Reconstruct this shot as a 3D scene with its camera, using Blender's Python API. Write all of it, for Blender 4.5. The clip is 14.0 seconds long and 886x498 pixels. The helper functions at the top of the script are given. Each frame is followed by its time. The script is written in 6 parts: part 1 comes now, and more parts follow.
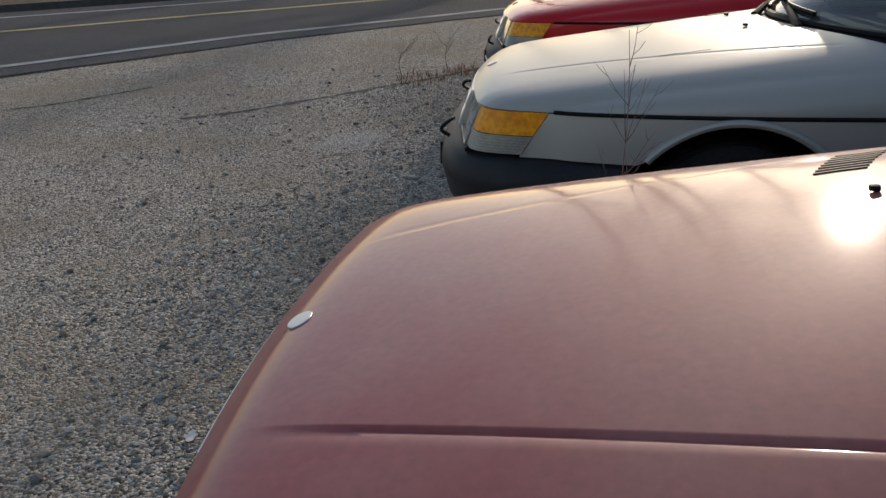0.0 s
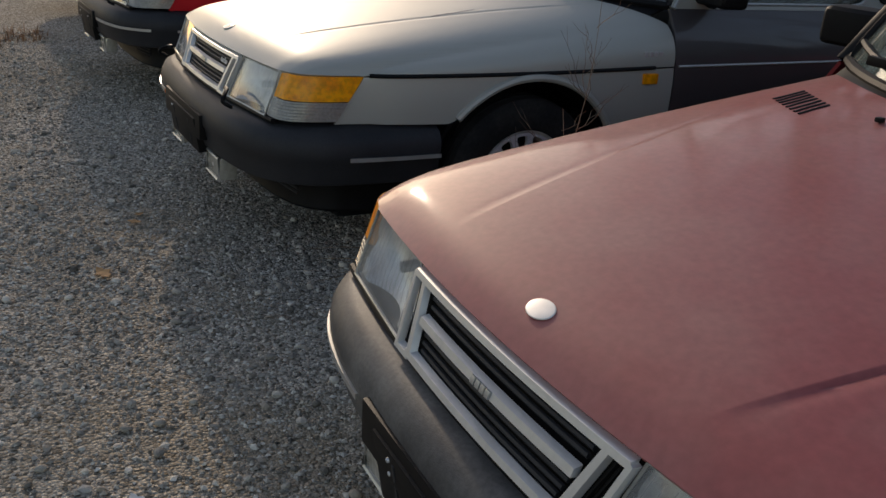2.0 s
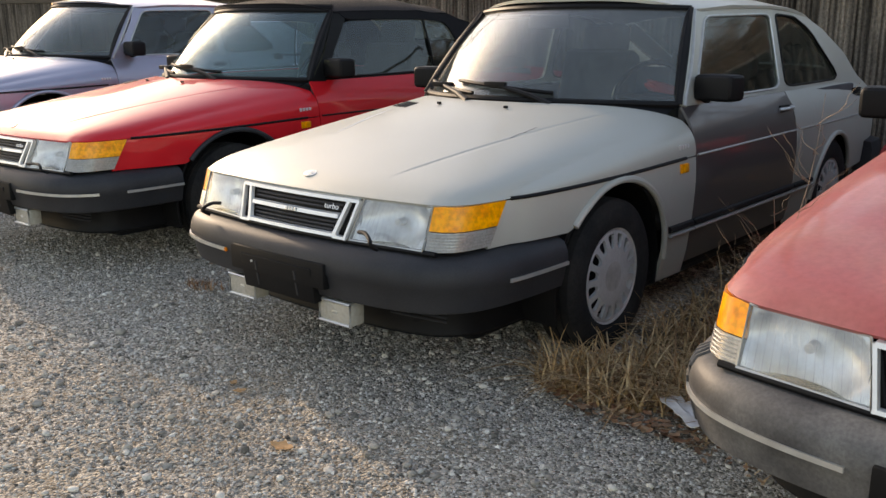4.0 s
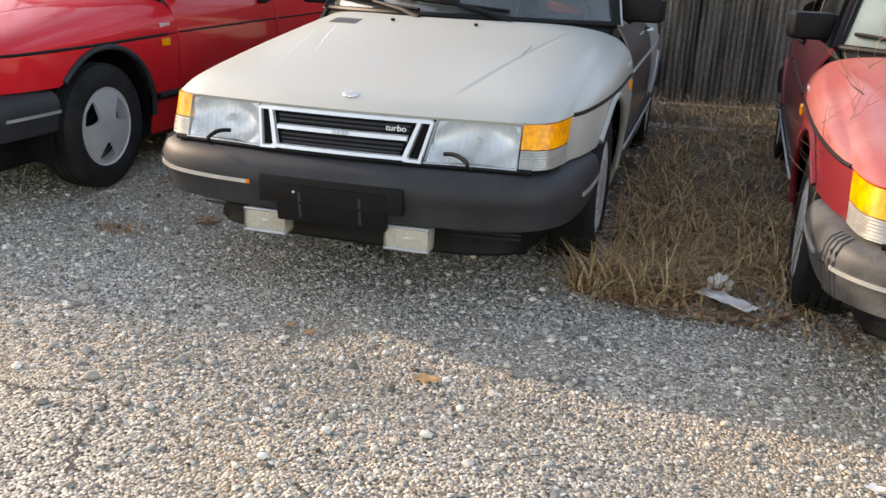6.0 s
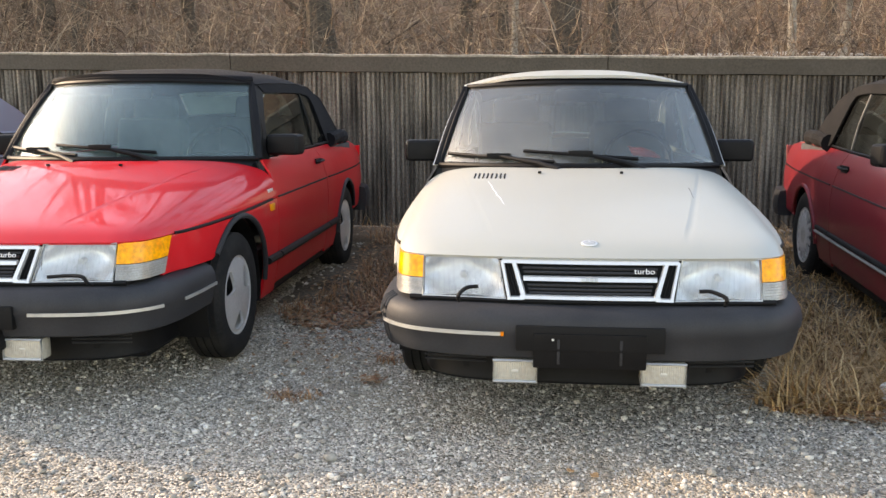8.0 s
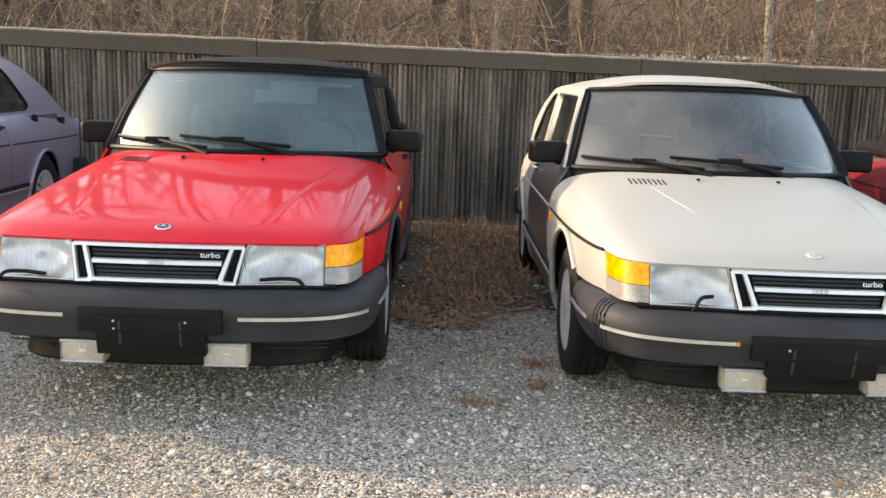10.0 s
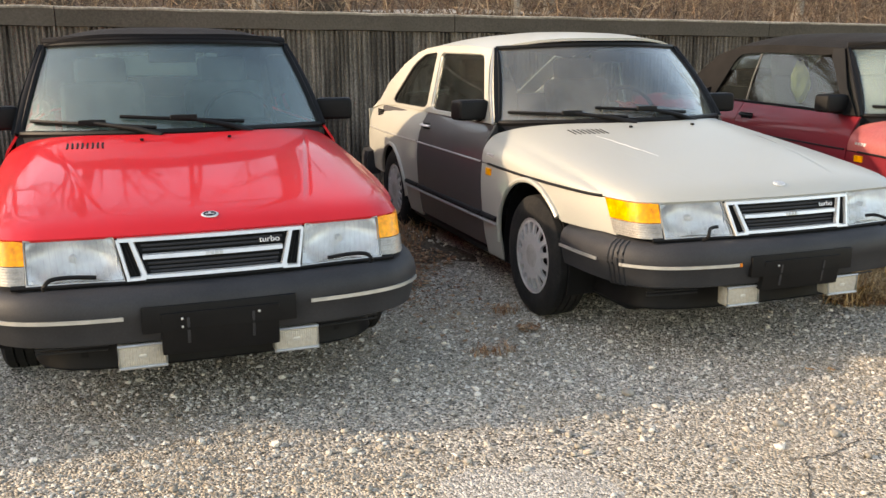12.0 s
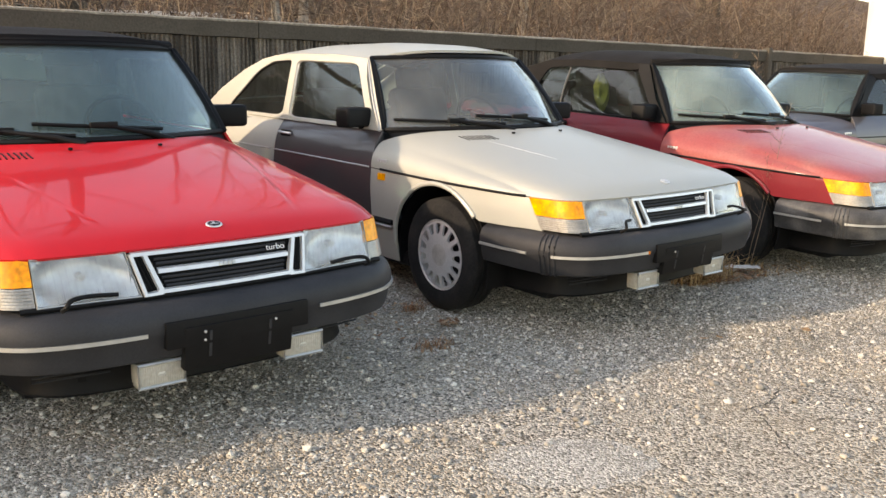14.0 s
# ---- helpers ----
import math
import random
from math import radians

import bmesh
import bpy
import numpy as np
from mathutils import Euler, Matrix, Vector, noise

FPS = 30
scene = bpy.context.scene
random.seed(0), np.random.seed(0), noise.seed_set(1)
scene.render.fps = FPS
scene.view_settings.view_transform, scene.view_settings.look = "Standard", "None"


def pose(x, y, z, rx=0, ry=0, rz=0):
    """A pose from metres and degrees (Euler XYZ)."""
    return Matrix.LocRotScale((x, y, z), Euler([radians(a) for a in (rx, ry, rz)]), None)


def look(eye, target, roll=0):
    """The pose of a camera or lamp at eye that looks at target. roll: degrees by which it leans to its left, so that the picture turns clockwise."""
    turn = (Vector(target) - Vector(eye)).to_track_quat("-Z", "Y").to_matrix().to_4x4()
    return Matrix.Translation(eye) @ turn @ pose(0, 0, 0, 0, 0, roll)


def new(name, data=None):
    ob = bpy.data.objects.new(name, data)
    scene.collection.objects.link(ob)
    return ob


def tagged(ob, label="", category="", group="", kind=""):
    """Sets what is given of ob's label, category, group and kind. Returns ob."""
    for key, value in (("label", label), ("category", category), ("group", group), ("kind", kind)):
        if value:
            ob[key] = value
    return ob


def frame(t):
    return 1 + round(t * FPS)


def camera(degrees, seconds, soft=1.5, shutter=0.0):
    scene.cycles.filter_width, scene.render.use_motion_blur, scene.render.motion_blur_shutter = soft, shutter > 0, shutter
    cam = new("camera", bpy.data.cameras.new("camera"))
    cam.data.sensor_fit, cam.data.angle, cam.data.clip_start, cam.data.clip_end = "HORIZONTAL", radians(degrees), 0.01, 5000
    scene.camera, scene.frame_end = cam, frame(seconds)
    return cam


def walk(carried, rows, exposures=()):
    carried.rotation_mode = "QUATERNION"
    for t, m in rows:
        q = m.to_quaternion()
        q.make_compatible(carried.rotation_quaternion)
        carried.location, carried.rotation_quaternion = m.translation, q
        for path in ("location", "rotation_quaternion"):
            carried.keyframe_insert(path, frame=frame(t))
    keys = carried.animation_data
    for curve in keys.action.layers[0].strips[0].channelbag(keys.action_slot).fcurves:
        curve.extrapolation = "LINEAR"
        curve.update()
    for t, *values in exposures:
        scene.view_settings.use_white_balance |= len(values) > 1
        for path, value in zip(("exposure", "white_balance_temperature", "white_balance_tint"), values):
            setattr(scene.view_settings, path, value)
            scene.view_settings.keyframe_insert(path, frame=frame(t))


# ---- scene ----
cam = camera(52.7, 14.0)
PATH = [
    (0, (3.709, 0.318, 1.317), (1.85, 0.083, 0.619), 0.1),
    (0.5, (3.734, -0.015, 1.336), (1.877, -0.003, 0.594), -0.2),
    (1, (3.633, -0.299, 1.296), (1.809, -0.082, 0.504), 0.2),
    (1.5, (3.477, -0.537, 1.303), (1.719, 0.014, 0.523), 1.9),
    (2, (3.405, -0.853, 1.263), (1.78, 0.055, 0.531), 4.6),
    (2.5, (3.3, -1.171, 1.26), (1.784, -0.059, 0.577), 5.1),
    (3, (3.084, -1.497, 1.253), (1.578, -0.334, 0.637), 3.3),
    (3.2, (3.001, -1.615, 1.262), (1.51, -0.415, 0.683), 2.6),
    (5.3, (1.73, -2.66, 1.253), (0.995, -0.876, 0.728), -0.3),
    (5.5, (1.612, -2.721, 1.244), (0.947, -0.921, 0.682), 0.7),
    (6, (1.231, -2.815, 1.22), (0.677, -0.998, 0.595), 2.5),
    (6.5, (0.872, -2.909, 1.211), (0.436, -1.044, 0.634), 3.1),
    (7, (0.524, -3.04, 1.252), (0.16, -1.129, 0.791), 1.4),
    (7.5, (0.171, -3.139, 1.248), (-0.158, -1.203, 0.868), -0.4),
    (8, (-0.105, -3.242, 1.254), (-0.366, -1.284, 0.936), -0.3),
    (8.5, (-0.394, -3.37, 1.274), (-0.589, -1.402, 0.98), 0.5),
    (9, (-0.671, -3.346, 1.258), (-0.84, -1.376, 0.957), 1.3),
    (9.2, (-0.796, -3.315, 1.277), (-0.957, -1.345, 0.969), 1.6),
    (11.3, (-2.164, -3.259, 1.304), (-1.826, -1.332, 0.913), 0.2),
    (11.5, (-2.296, -3.249, 1.295), (-1.89, -1.337, 0.896), -0.1),
    (12, (-2.62, -3.223, 1.322), (-2.023, -1.369, 0.898), -0.6),
    (12.5, (-2.859, -3.066, 1.314), (-2.068, -1.278, 0.916), 0.1),
    (13, (-3.113, -2.982, 1.336), (-2.14, -1.285, 0.947), -0.6),
    (13.5, (-3.421, -2.986, 1.344), (-2.314, -1.383, 0.917), -0.7),
    (14, (-3.651, -2.915, 1.342), (-2.479, -1.355, 0.931), 0.7),
]
walk(cam, [(t, look(eye, target, roll)) for t, eye, target, roll in PATH],
     [(0.0, 0.08, 7000, 14), (0.5, -0.26, 7000, 14), (1.0, -0.32, 7000, 14), (1.5, -0.10, 7100, 14), (2.0, 0.12, 7600, 16), (3.0, 0.88, 8300, 17), (5.3, 1.84, 8500, 18),
      (6.5, 2.08, 8300, 18), (8.0, 2.25, 8600, 18), (9.0, 2.22, 8700, 18), (12.5, 1.91, 8900, 16), (14.0, 1.79, 8500, 16)])

# ---- world and sun ----
SUN_DIR = Vector((-0.92, 0.185, 0.355)).normalized()   # towards the sun
world = bpy.data.worlds.new("sky")
scene.world = world
world.use_nodes = True
wn, wl = world.node_tree.nodes, world.node_tree.links
sky = wn.new("ShaderNodeTexSky")
sky.sky_type, sky.sun_disc = "NISHITA", False
sky.sun_elevation = math.asin(SUN_DIR.z)
sky.sun_rotation = math.atan2(SUN_DIR.x, SUN_DIR.y)
wl.new(sky.outputs[0], wn["Background"].inputs[0])
wn["Background"].inputs[1].default_value = 0.15
sun = new("sun", bpy.data.lights.new("sun", "SUN"))
sun.data.energy, sun.data.angle, sun.data.color = 1.5, radians(1.0), (1.0, 0.90, 0.76)
sun.matrix_world = SUN_DIR.to_track_quat("Z", "Y").to_matrix().to_4x4()
scene.view_settings.exposure = 0.0


# ---- materials ----
def material(name, base, rough=0.6, metal=0.0, coat=0.0, var=0.0, var_scale=6.0, fine=0.0, fine_scale=80.0,
             bump=0.0, bump_scale=120.0, tint=None, coords="Object", spec=0.5, emit=0.0):
    """A principled surface with colour variation at two scales and fine relief."""
    m = bpy.data.materials.new(name)
    m.use_nodes = True
    n, l = m.node_tree.nodes, m.node_tree.links
    b = n["Principled BSDF"]
    b.inputs["Roughness"].default_value = rough
    b.inputs["Metallic"].default_value = metal
    b.inputs["Coat Weight"].default_value = coat
    b.inputs["Coat Roughness"].default_value = 0.05
    b.inputs["Specular IOR Level"].default_value = spec
    tc = n.new("ShaderNodeTexCoord")
    col = (*base, 1)
    b.inputs["Base Color"].default_value = col
    if var or fine:
        n1 = n.new("ShaderNodeTexNoise"); n1.inputs["Scale"].default_value = var_scale; n1.inputs["Detail"].default_value = 6
        n2 = n.new("ShaderNodeTexNoise"); n2.inputs["Scale"].default_value = fine_scale; n2.inputs["Detail"].default_value = 4
        l.new(tc.outputs[coords], n1.inputs[0]); l.new(tc.outputs[coords], n2.inputs[0])
        t = tint or tuple(c * 0.45 for c in base)
        r1 = n.new("ShaderNodeMapRange"); r1.inputs[1].default_value = 0.38; r1.inputs[2].default_value = 0.68
        r1.inputs[3].default_value = 0.0; r1.inputs[4].default_value = var
        l.new(n1.outputs[0], r1.inputs[0])
        mx = n.new("ShaderNodeMix"); mx.data_type = "RGBA"
        mx.inputs[6].default_value = col; mx.inputs[7].default_value = (*t, 1)
        l.new(r1.outputs[0], mx.inputs[0])
        mp = n.new("ShaderNodeMapRange"); mp.inputs[1].default_value = 0.3; mp.inputs[2].default_value = 0.7
        mp.inputs[3].default_value = 1 - fine; mp.inputs[4].default_value = 1 + fine
        l.new(n2.outputs[0], mp.inputs[0])
        ml = n.new("ShaderNodeMix"); ml.data_type = "RGBA"; ml.blend_type = "MULTIPLY"; ml.inputs[0].default_value = 1
        l.new(mx.outputs[2], ml.inputs[6]); l.new(mp.outputs[0], ml.inputs[7])
        l.new(ml.outputs[2], b.inputs["Base Color"])
        rr = n.new("ShaderNodeMapRange"); rr.inputs[3].default_value = rough; rr.inputs[4].default_value = min(1, rough + 0.18 * max(var, fine))
        l.new(n1.outputs[0], rr.inputs[0]); l.new(rr.outputs[0], b.inputs["Roughness"])
    if bump:
        n3 = n.new("ShaderNodeTexNoise"); n3.inputs["Scale"].default_value = bump_scale; n3.inputs["Detail"].default_value = 5
        l.new(tc.outputs[coords], n3.inputs[0])
        bp = n.new("ShaderNodeBump"); bp.inputs["Strength"].default_value = bump; bp.inputs["Distance"].default_value = 0.01
        l.new(n3.outputs[0], bp.inputs["Height"]); l.new(bp.outputs[0], b.inputs["Normal"])
    if emit:
        b.inputs["Emission Color"].default_value = col; b.inputs["Emission Strength"].default_value = emit
    return m


def glass(name, tint, rough=0.02, ior=1.5, clear=0.5, dust=0.02, pale=(0.50, 0.52, 0.50), blotch=2.6):
    """A thin pane: part clear, tinted, with a glossy face."""
    m = bpy.data.materials.new(name)
    m.use_nodes = True
    n, l = m.node_tree.nodes, m.node_tree.links
    n.remove(n["Principled BSDF"])
    tr = n.new("ShaderNodeBsdfTransparent"); tr.inputs[0].default_value = (*tint, 1)
    gl = n.new("ShaderNodeBsdfGlossy"); gl.inputs["Roughness"].default_value = rough
    lw = n.new("ShaderNodeLayerWeight"); lw.inputs[0].default_value = 0.5
    pw = n.new("ShaderNodeMath"); pw.operation = "POWER"; pw.inputs[1].default_value = 4.0
    l.new(lw.outputs["Facing"], pw.inputs[0])
    fr = n.new("ShaderNodeMapRange"); r0 = ((ior - 1) / (ior + 1)) ** 2
    fr.inputs[3].default_value = r0; fr.inputs[4].default_value = 0.9
    l.new(pw.outputs[0], fr.inputs[0])
    du = n.new("ShaderNodeBsdfDiffuse"); du.inputs[0].default_value = (*pale, 1)
    tc = n.new("ShaderNodeTexCoord"); nz = n.new("ShaderNodeTexNoise"); nz.inputs["Scale"].default_value = blotch; nz.inputs["Detail"].default_value = 3
    l.new(tc.outputs["Object"], nz.inputs[0])
    mr = n.new("ShaderNodeMapRange"); mr.inputs[1].default_value = 0.35; mr.inputs[2].default_value = 0.75
    mr.inputs[3].default_value = dust; mr.inputs[4].default_value = dust + clear
    l.new(nz.outputs[0], mr.inputs[0])
    m0 = n.new("ShaderNodeMixShader"); l.new(mr.outputs[0], m0.inputs[0]); l.new(tr.outputs[0], m0.inputs[1]); l.new(du.outputs[0], m0.inputs[2])
    m1 = n.new("ShaderNodeMixShader"); l.new(fr.outputs[0], m1.inputs[0]); l.new(m0.outputs[0], m1.inputs[1]); l.new(gl.outputs[0], m1.inputs[2])
    l.new(m1.outputs[0], n["Material Output"].inputs[0])
    return m


M = {}
M["red"] = material("red_paint", (0.58, 0.012, 0.018), 0.45, 0, 0.55, var=0.12, var_scale=3, fine=0.03, fine_scale=400, spec=0.12)
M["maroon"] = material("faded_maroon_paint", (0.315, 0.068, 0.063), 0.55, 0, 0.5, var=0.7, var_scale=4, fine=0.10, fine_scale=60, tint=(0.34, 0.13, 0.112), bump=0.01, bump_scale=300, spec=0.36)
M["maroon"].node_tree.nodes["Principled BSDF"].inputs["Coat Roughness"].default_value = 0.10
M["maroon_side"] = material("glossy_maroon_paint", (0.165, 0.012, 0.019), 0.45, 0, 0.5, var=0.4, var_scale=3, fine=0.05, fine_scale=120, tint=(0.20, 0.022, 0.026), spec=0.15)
M["door_grey"] = material("dark_mauve_grey_door_paint", (0.072, 0.064, 0.066), 0.36, 0.25, 0.6, var=0.3, var_scale=3, fine=0.04, fine_scale=400, tint=(0.095, 0.085, 0.085))
M["red"].node_tree.nodes["Principled BSDF"].inputs["Coat Roughness"].default_value = 0.055
M["champagne"] = material("champagne_metallic_paint", (0.41, 0.408, 0.364), 0.52, 0.25, 0.34, var=0.15, var_scale=3, fine=0.04, fine_scale=500, tint=(0.365, 0.362, 0.322))
M["champagne"].node_tree.nodes["Principled BSDF"].inputs["Coat Roughness"].default_value = 0.18
M["lavender"] = material("lavender_metallic_paint", (0.33, 0.33, 0.41), 0.34, 0.5, 0.7, var=0.1, var_scale=3)
M["charcoal"] = material("charcoal_paint", (0.085, 0.080, 0.092), 0.35, 0.3, 0.7, var=0.4, var_scale=3, tint=(0.13, 0.12, 0.125))
M["bumper"] = material("grey_black_bumper_plastic", (0.022, 0.023, 0.026), 0.5, var=0.6, var_scale=5, fine=0.12, fine_scale=150, tint=(0.042, 0.042, 0.045), bump=0.05, bump_scale=400, spec=0.25)
M["bumper_old"] = material("faded_bumper_plastic", (0.040, 0.040, 0.042), 0.45, var=0.9, var_scale=6, fine=0.2, fine_scale=120, tint=(0.13, 0.128, 0.124), bump=0.08, bump_scale=300, spec=0.3)
M["black"] = material("black_plastic", (0.006, 0.006, 0.0065), 0.5, var=0.3, var_scale=8, fine=0.1, tint=(0.013, 0.013, 0.013), spec=0.15)
M["rubber"] = material("tyre_rubber", (0.012, 0.012, 0.0125), 0.85, var=0.6, var_scale=9, fine=0.2, tint=(0.032, 0.030, 0.027), bump=0.1, bump_scale=200, spec=0.2)
M["chrome"] = material("aged_chrome", (0.66, 0.66, 0.65), 0.36, 0.55, var=0.3, var_scale=20, fine=0.05, tint=(0.5, 0.5, 0.5))
M["strip"] = material("silver_trim_strip", (0.52, 0.52, 0.50), 0.35, 0.6, var=0.3, var_scale=20)
M["alloy_bright"] = material("bright_alloy", (0.66, 0.66, 0.66), 0.35, 0.5, var=0.3, var_scale=14, fine=0.06, tint=(0.45, 0.45, 0.44))
M["alloy"] = material("worn_alloy", (0.62, 0.61, 0.59), 0.40, 0.45, var=0.5, var_scale=14, fine=0.08, tint=(0.25, 0.24, 0.22))
M["amber"] = material("amber_lens", (0.95, 0.36, 0.004), 0.25, 0, 0.15, var=0.9, var_scale=13, fine=0.25, fine_scale=60, tint=(0.66, 0.15, 0.002), spec=0.3)
def ribbed(m, scale, depth):
    """Fine upright ribs pressed into a lens."""
    n, l = m.node_tree.nodes, m.node_tree.links
    tc = n.new("ShaderNodeTexCoord"); wv = n.new("ShaderNodeTexWave")
    wv.wave_type, wv.bands_direction = "BANDS", "X"
    wv.inputs["Scale"].default_value = scale; wv.inputs["Distortion"].default_value = 0.6; wv.inputs["Detail"].default_value = 1
    l.new(tc.outputs["Object"], wv.inputs[0])
    bp = n.new("ShaderNodeBump"); bp.inputs["Strength"].default_value = depth; bp.inputs["Distance"].default_value = 0.004
    l.new(wv.outputs[1], bp.inputs["Height"]); l.new(bp.outputs[0], n["Principled BSDF"].inputs["Normal"])
    return m


M["lens_clear"] = material("clear_ribbed_lens", (0.33, 0.315, 0.285), 0.25, 0.2, 0.5, var=0.5, var_scale=16, fine=0.2, fine_scale=120)
M["fog"] = material("yellowed_fog_lamp_lens", (0.44, 0.42, 0.36), 0.2, 0.15, 0.6, var=0.5, var_scale=9, fine=0.12, fine_scale=70, tint=(0.33, 0.30, 0.245))
ribbed(M["fog"], 40.0, 0.3)
M["fabric"] = material("black_canvas", (0.006, 0.006, 0.008), 0.85, var=0.4, var_scale=7, fine=0.2, fine_scale=300, tint=(0.012, 0.012, 0.013), bump=0.15, bump_scale=350, spec=0.2)
M["fabric_old"] = material("faded_black_canvas", (0.008, 0.0075, 0.0075), 0.9, var=0.6, var_scale=7, fine=0.2, fine_scale=300, tint=(0.017, 0.0155, 0.015), bump=0.15, bump_scale=350, spec=0.2)
M["cabin"] = material("dark_grey_upholstery", (0.075, 0.073, 0.076), 0.85, var=0.5, var_scale=10, fine=0.15, fine_scale=200, spec=0.2)
M["glass"] = glass("window_glass", (0.58, 0.64, 0.63), ior=1.55, clear=0.015, dust=0.005)
M["screen"] = glass("hazy_windscreen_glass", (0.86, 0.925, 0.915), ior=1.6, clear=0.08, dust=0.045, pale=(0.52, 0.51, 0.49))
M["screen_teal"] = glass("green_tinted_windscreen_glass", (0.76, 0.92, 0.91), ior=1.6, clear=0.11, dust=0.03, pale=(0.40, 0.50, 0.50), blotch=1.6)
M["plastic_window"] = glass("cloudy_plastic_rear_window", (0.80, 0.86, 0.84), 0.15, 1.45, clear=0.15, dust=0.30, pale=(0.62, 0.68, 0.66))
M["lamp_glass"] = glass("cloudy_lamp_glass", (0.94, 0.95, 0.95), 0.05, 1.5, 0.26, 0.05, (0.80, 0.81, 0.80), 6.0)
M["reflector"] = material("dull_lamp_reflector", (0.86, 0.87, 0.87), 0.24, 0.7, var=0.85, var_scale=9, fine=0.1, fine_scale=60, tint=(0.34, 0.34, 0.34))
M["screen_foggy"] = glass("fogged_windscreen_glass", (0.80, 0.90, 0.88), ior=1.55, clear=0.30, dust=0.06, pale=(0.47, 0.56, 0.53), blotch=2.0)
M["tail"] = material("red_tail_lens", (0.35, 0.01, 0.01), 0.2, 0, 0.6)
M["redcloth"] = material("red_cloth", (0.45, 0.04, 0.03), 0.8, var=0.4, var_scale=12)
M["yellowcloth"] = material("yellow_green_cloth", (0.42, 0.42, 0.10), 0.8, var=0.5, var_scale=12)
M["white"] = material("white_lettering", (0.75, 0.75, 0.75), 0.4, var=0.1, var_scale=20)


# ---- building helpers ----
def part(name, bm, mat, parent=None, label="", sharp=35, recalc=True):
    if recalc:
        bmesh.ops.recalc_face_normals(bm, faces=bm.faces)
    me = bpy.data.meshes.new(name)
    bm.to_mesh(me); bm.free()
    me.materials.append(mat)
    me.shade_smooth(); me.set_sharp_from_angle(angle=radians(sharp))
    ob = new(name, me)
    if parent is not None:
        ob.parent = parent
    if label:
        tagged(ob, label)
    return ob


def grid(nu, nv, fn, thick=0.0, bm=None, close_u=False):
    bm = bm or bmesh.new()
    vs = [[bm.verts.new(fn(i / nu, j / nv)) for j in range(nv + 1)] for i in range(nu if close_u else nu + 1)]
    fs = []
    for i in range(nu):
        for j in range(nv):
            a, b = vs[i], vs[(i + 1) % len(vs)]
            fs.append(bm.faces.new((a[j], b[j], b[j + 1], a[j + 1])))
    if thick:
        bmesh.ops.recalc_face_normals(bm, faces=bm.faces)
        bmesh.ops.solidify(bm, geom=bm.faces[:], thickness=thick)
    return bm


def box(x0, x1, y0, y1, z0, z1, bevel=0.0, bm=None, m=None, seg=2):
    bm2 = bmesh.new()
    r = bmesh.ops.create_cube(bm2, size=1)
    for v in bm2.verts:
        v.co = Vector(((x0 + x1) / 2 + v.co.x * (x1 - x0), (y0 + y1) / 2 + v.co.y * (y1 - y0), (z0 + z1) / 2 + v.co.z * (z1 - z0)))
    if bevel:
        bmesh.ops.bevel(bm2, geom=bm2.edges[:], offset=bevel, segments=seg, affect="EDGES", profile=0.6)
    if m is not None:
        bm2.transform(m)
    if bm is None:
        return bm2
    me = bpy.data.meshes.new("tmp"); bm2.to_mesh(me); bm2.free(); bm.from_mesh(me); bpy.data.meshes.remove(me)
    return bm


def tube(pts, r, seg=8, bm=None, flat=1.0, cap=True, closed=False):
    """A round bar along points; r may be a list."""
    bm = bm or bmesh.new()
    pts = [Vector(p) for p in pts]
    rings = []
    up = Vector((0.02, 0.03, 1))
    for i, p in enumerate(pts):
        if closed:
            d = pts[(i + 1) % len(pts)] - pts[i - 1]
        else:
            d = pts[min(i + 1, len(pts) - 1)] - pts[max(i - 1, 0)]
        d.normalize()
        a = d.cross(up)
        if a.length < 0.05:
            a = d.cross(Vector((1, 0, 0)))
        a.normalize(); b = a.cross(d)
        rr = r[i] if isinstance(r, (list, tuple)) else r
        rings.append([bm.verts.new(p + (a * math.cos(k * 2 * math.pi / seg) + b * flat * math.sin(k * 2 * math.pi / seg)) * rr) for k in range(seg)])
    n = len(rings)
    for i in range(n if closed else n - 1):
        for k in range(seg):
            a, b = rings[i], rings[(i + 1) % n]
            bm.faces.new((a[k], a[(k + 1) % seg], b[(k + 1) % seg], b[k]))
    if cap and not closed:
        bm.faces.new(rings[0][::-1]); bm.faces.new(rings[-1])
    return bm


def fill(loops, fn, thick=0.0):
    """A sheet with holes: flat loops of (a, b), laid into space by fn(a, b)."""
    bm = bmesh.new()
    edges = []
    for loop in loops:
        vs = [bm.verts.new((a, b, 0)) for a, b in loop]
        edges += [bm.edges.new((vs[i], vs[(i + 1) % len(vs)])) for i in range(len(vs))]
    bmesh.ops.triangle_fill(bm, edges=edges, use_beauty=True, use_dissolve=False, normal=(0, 0, 1))
    for v in bm.verts:
        v.co = Vector(fn(v.co.x, v.co.y))
    if thick:
        bmesh.ops.recalc_face_normals(bm, faces=bm.faces)
        bmesh.ops.solidify(bm, geom=bm.faces[:], thickness=thick)
    return bm


def smooth_loop(pts, n=5, closed=True, r=0.3):
    """Rounds the corners of a flat loop."""
    out, k = [], len(pts)
    for i in range(k):
        p = Vector(pts[i]); a = Vector(pts[i - 1]); b = Vector(pts[(i + 1) % k])
        if not closed and i in (0, k - 1):
            out.append(tuple(p)); continue
        pa, pb = p + (a - p) * min(r, 0.48), p + (b - p) * min(r, 0.48)
        for j in range(n + 1):
            t = j / n
            out.append(tuple(pa * (1 - t) ** 2 + p * 2 * t * (1 - t) + pb * t * t))
    return out


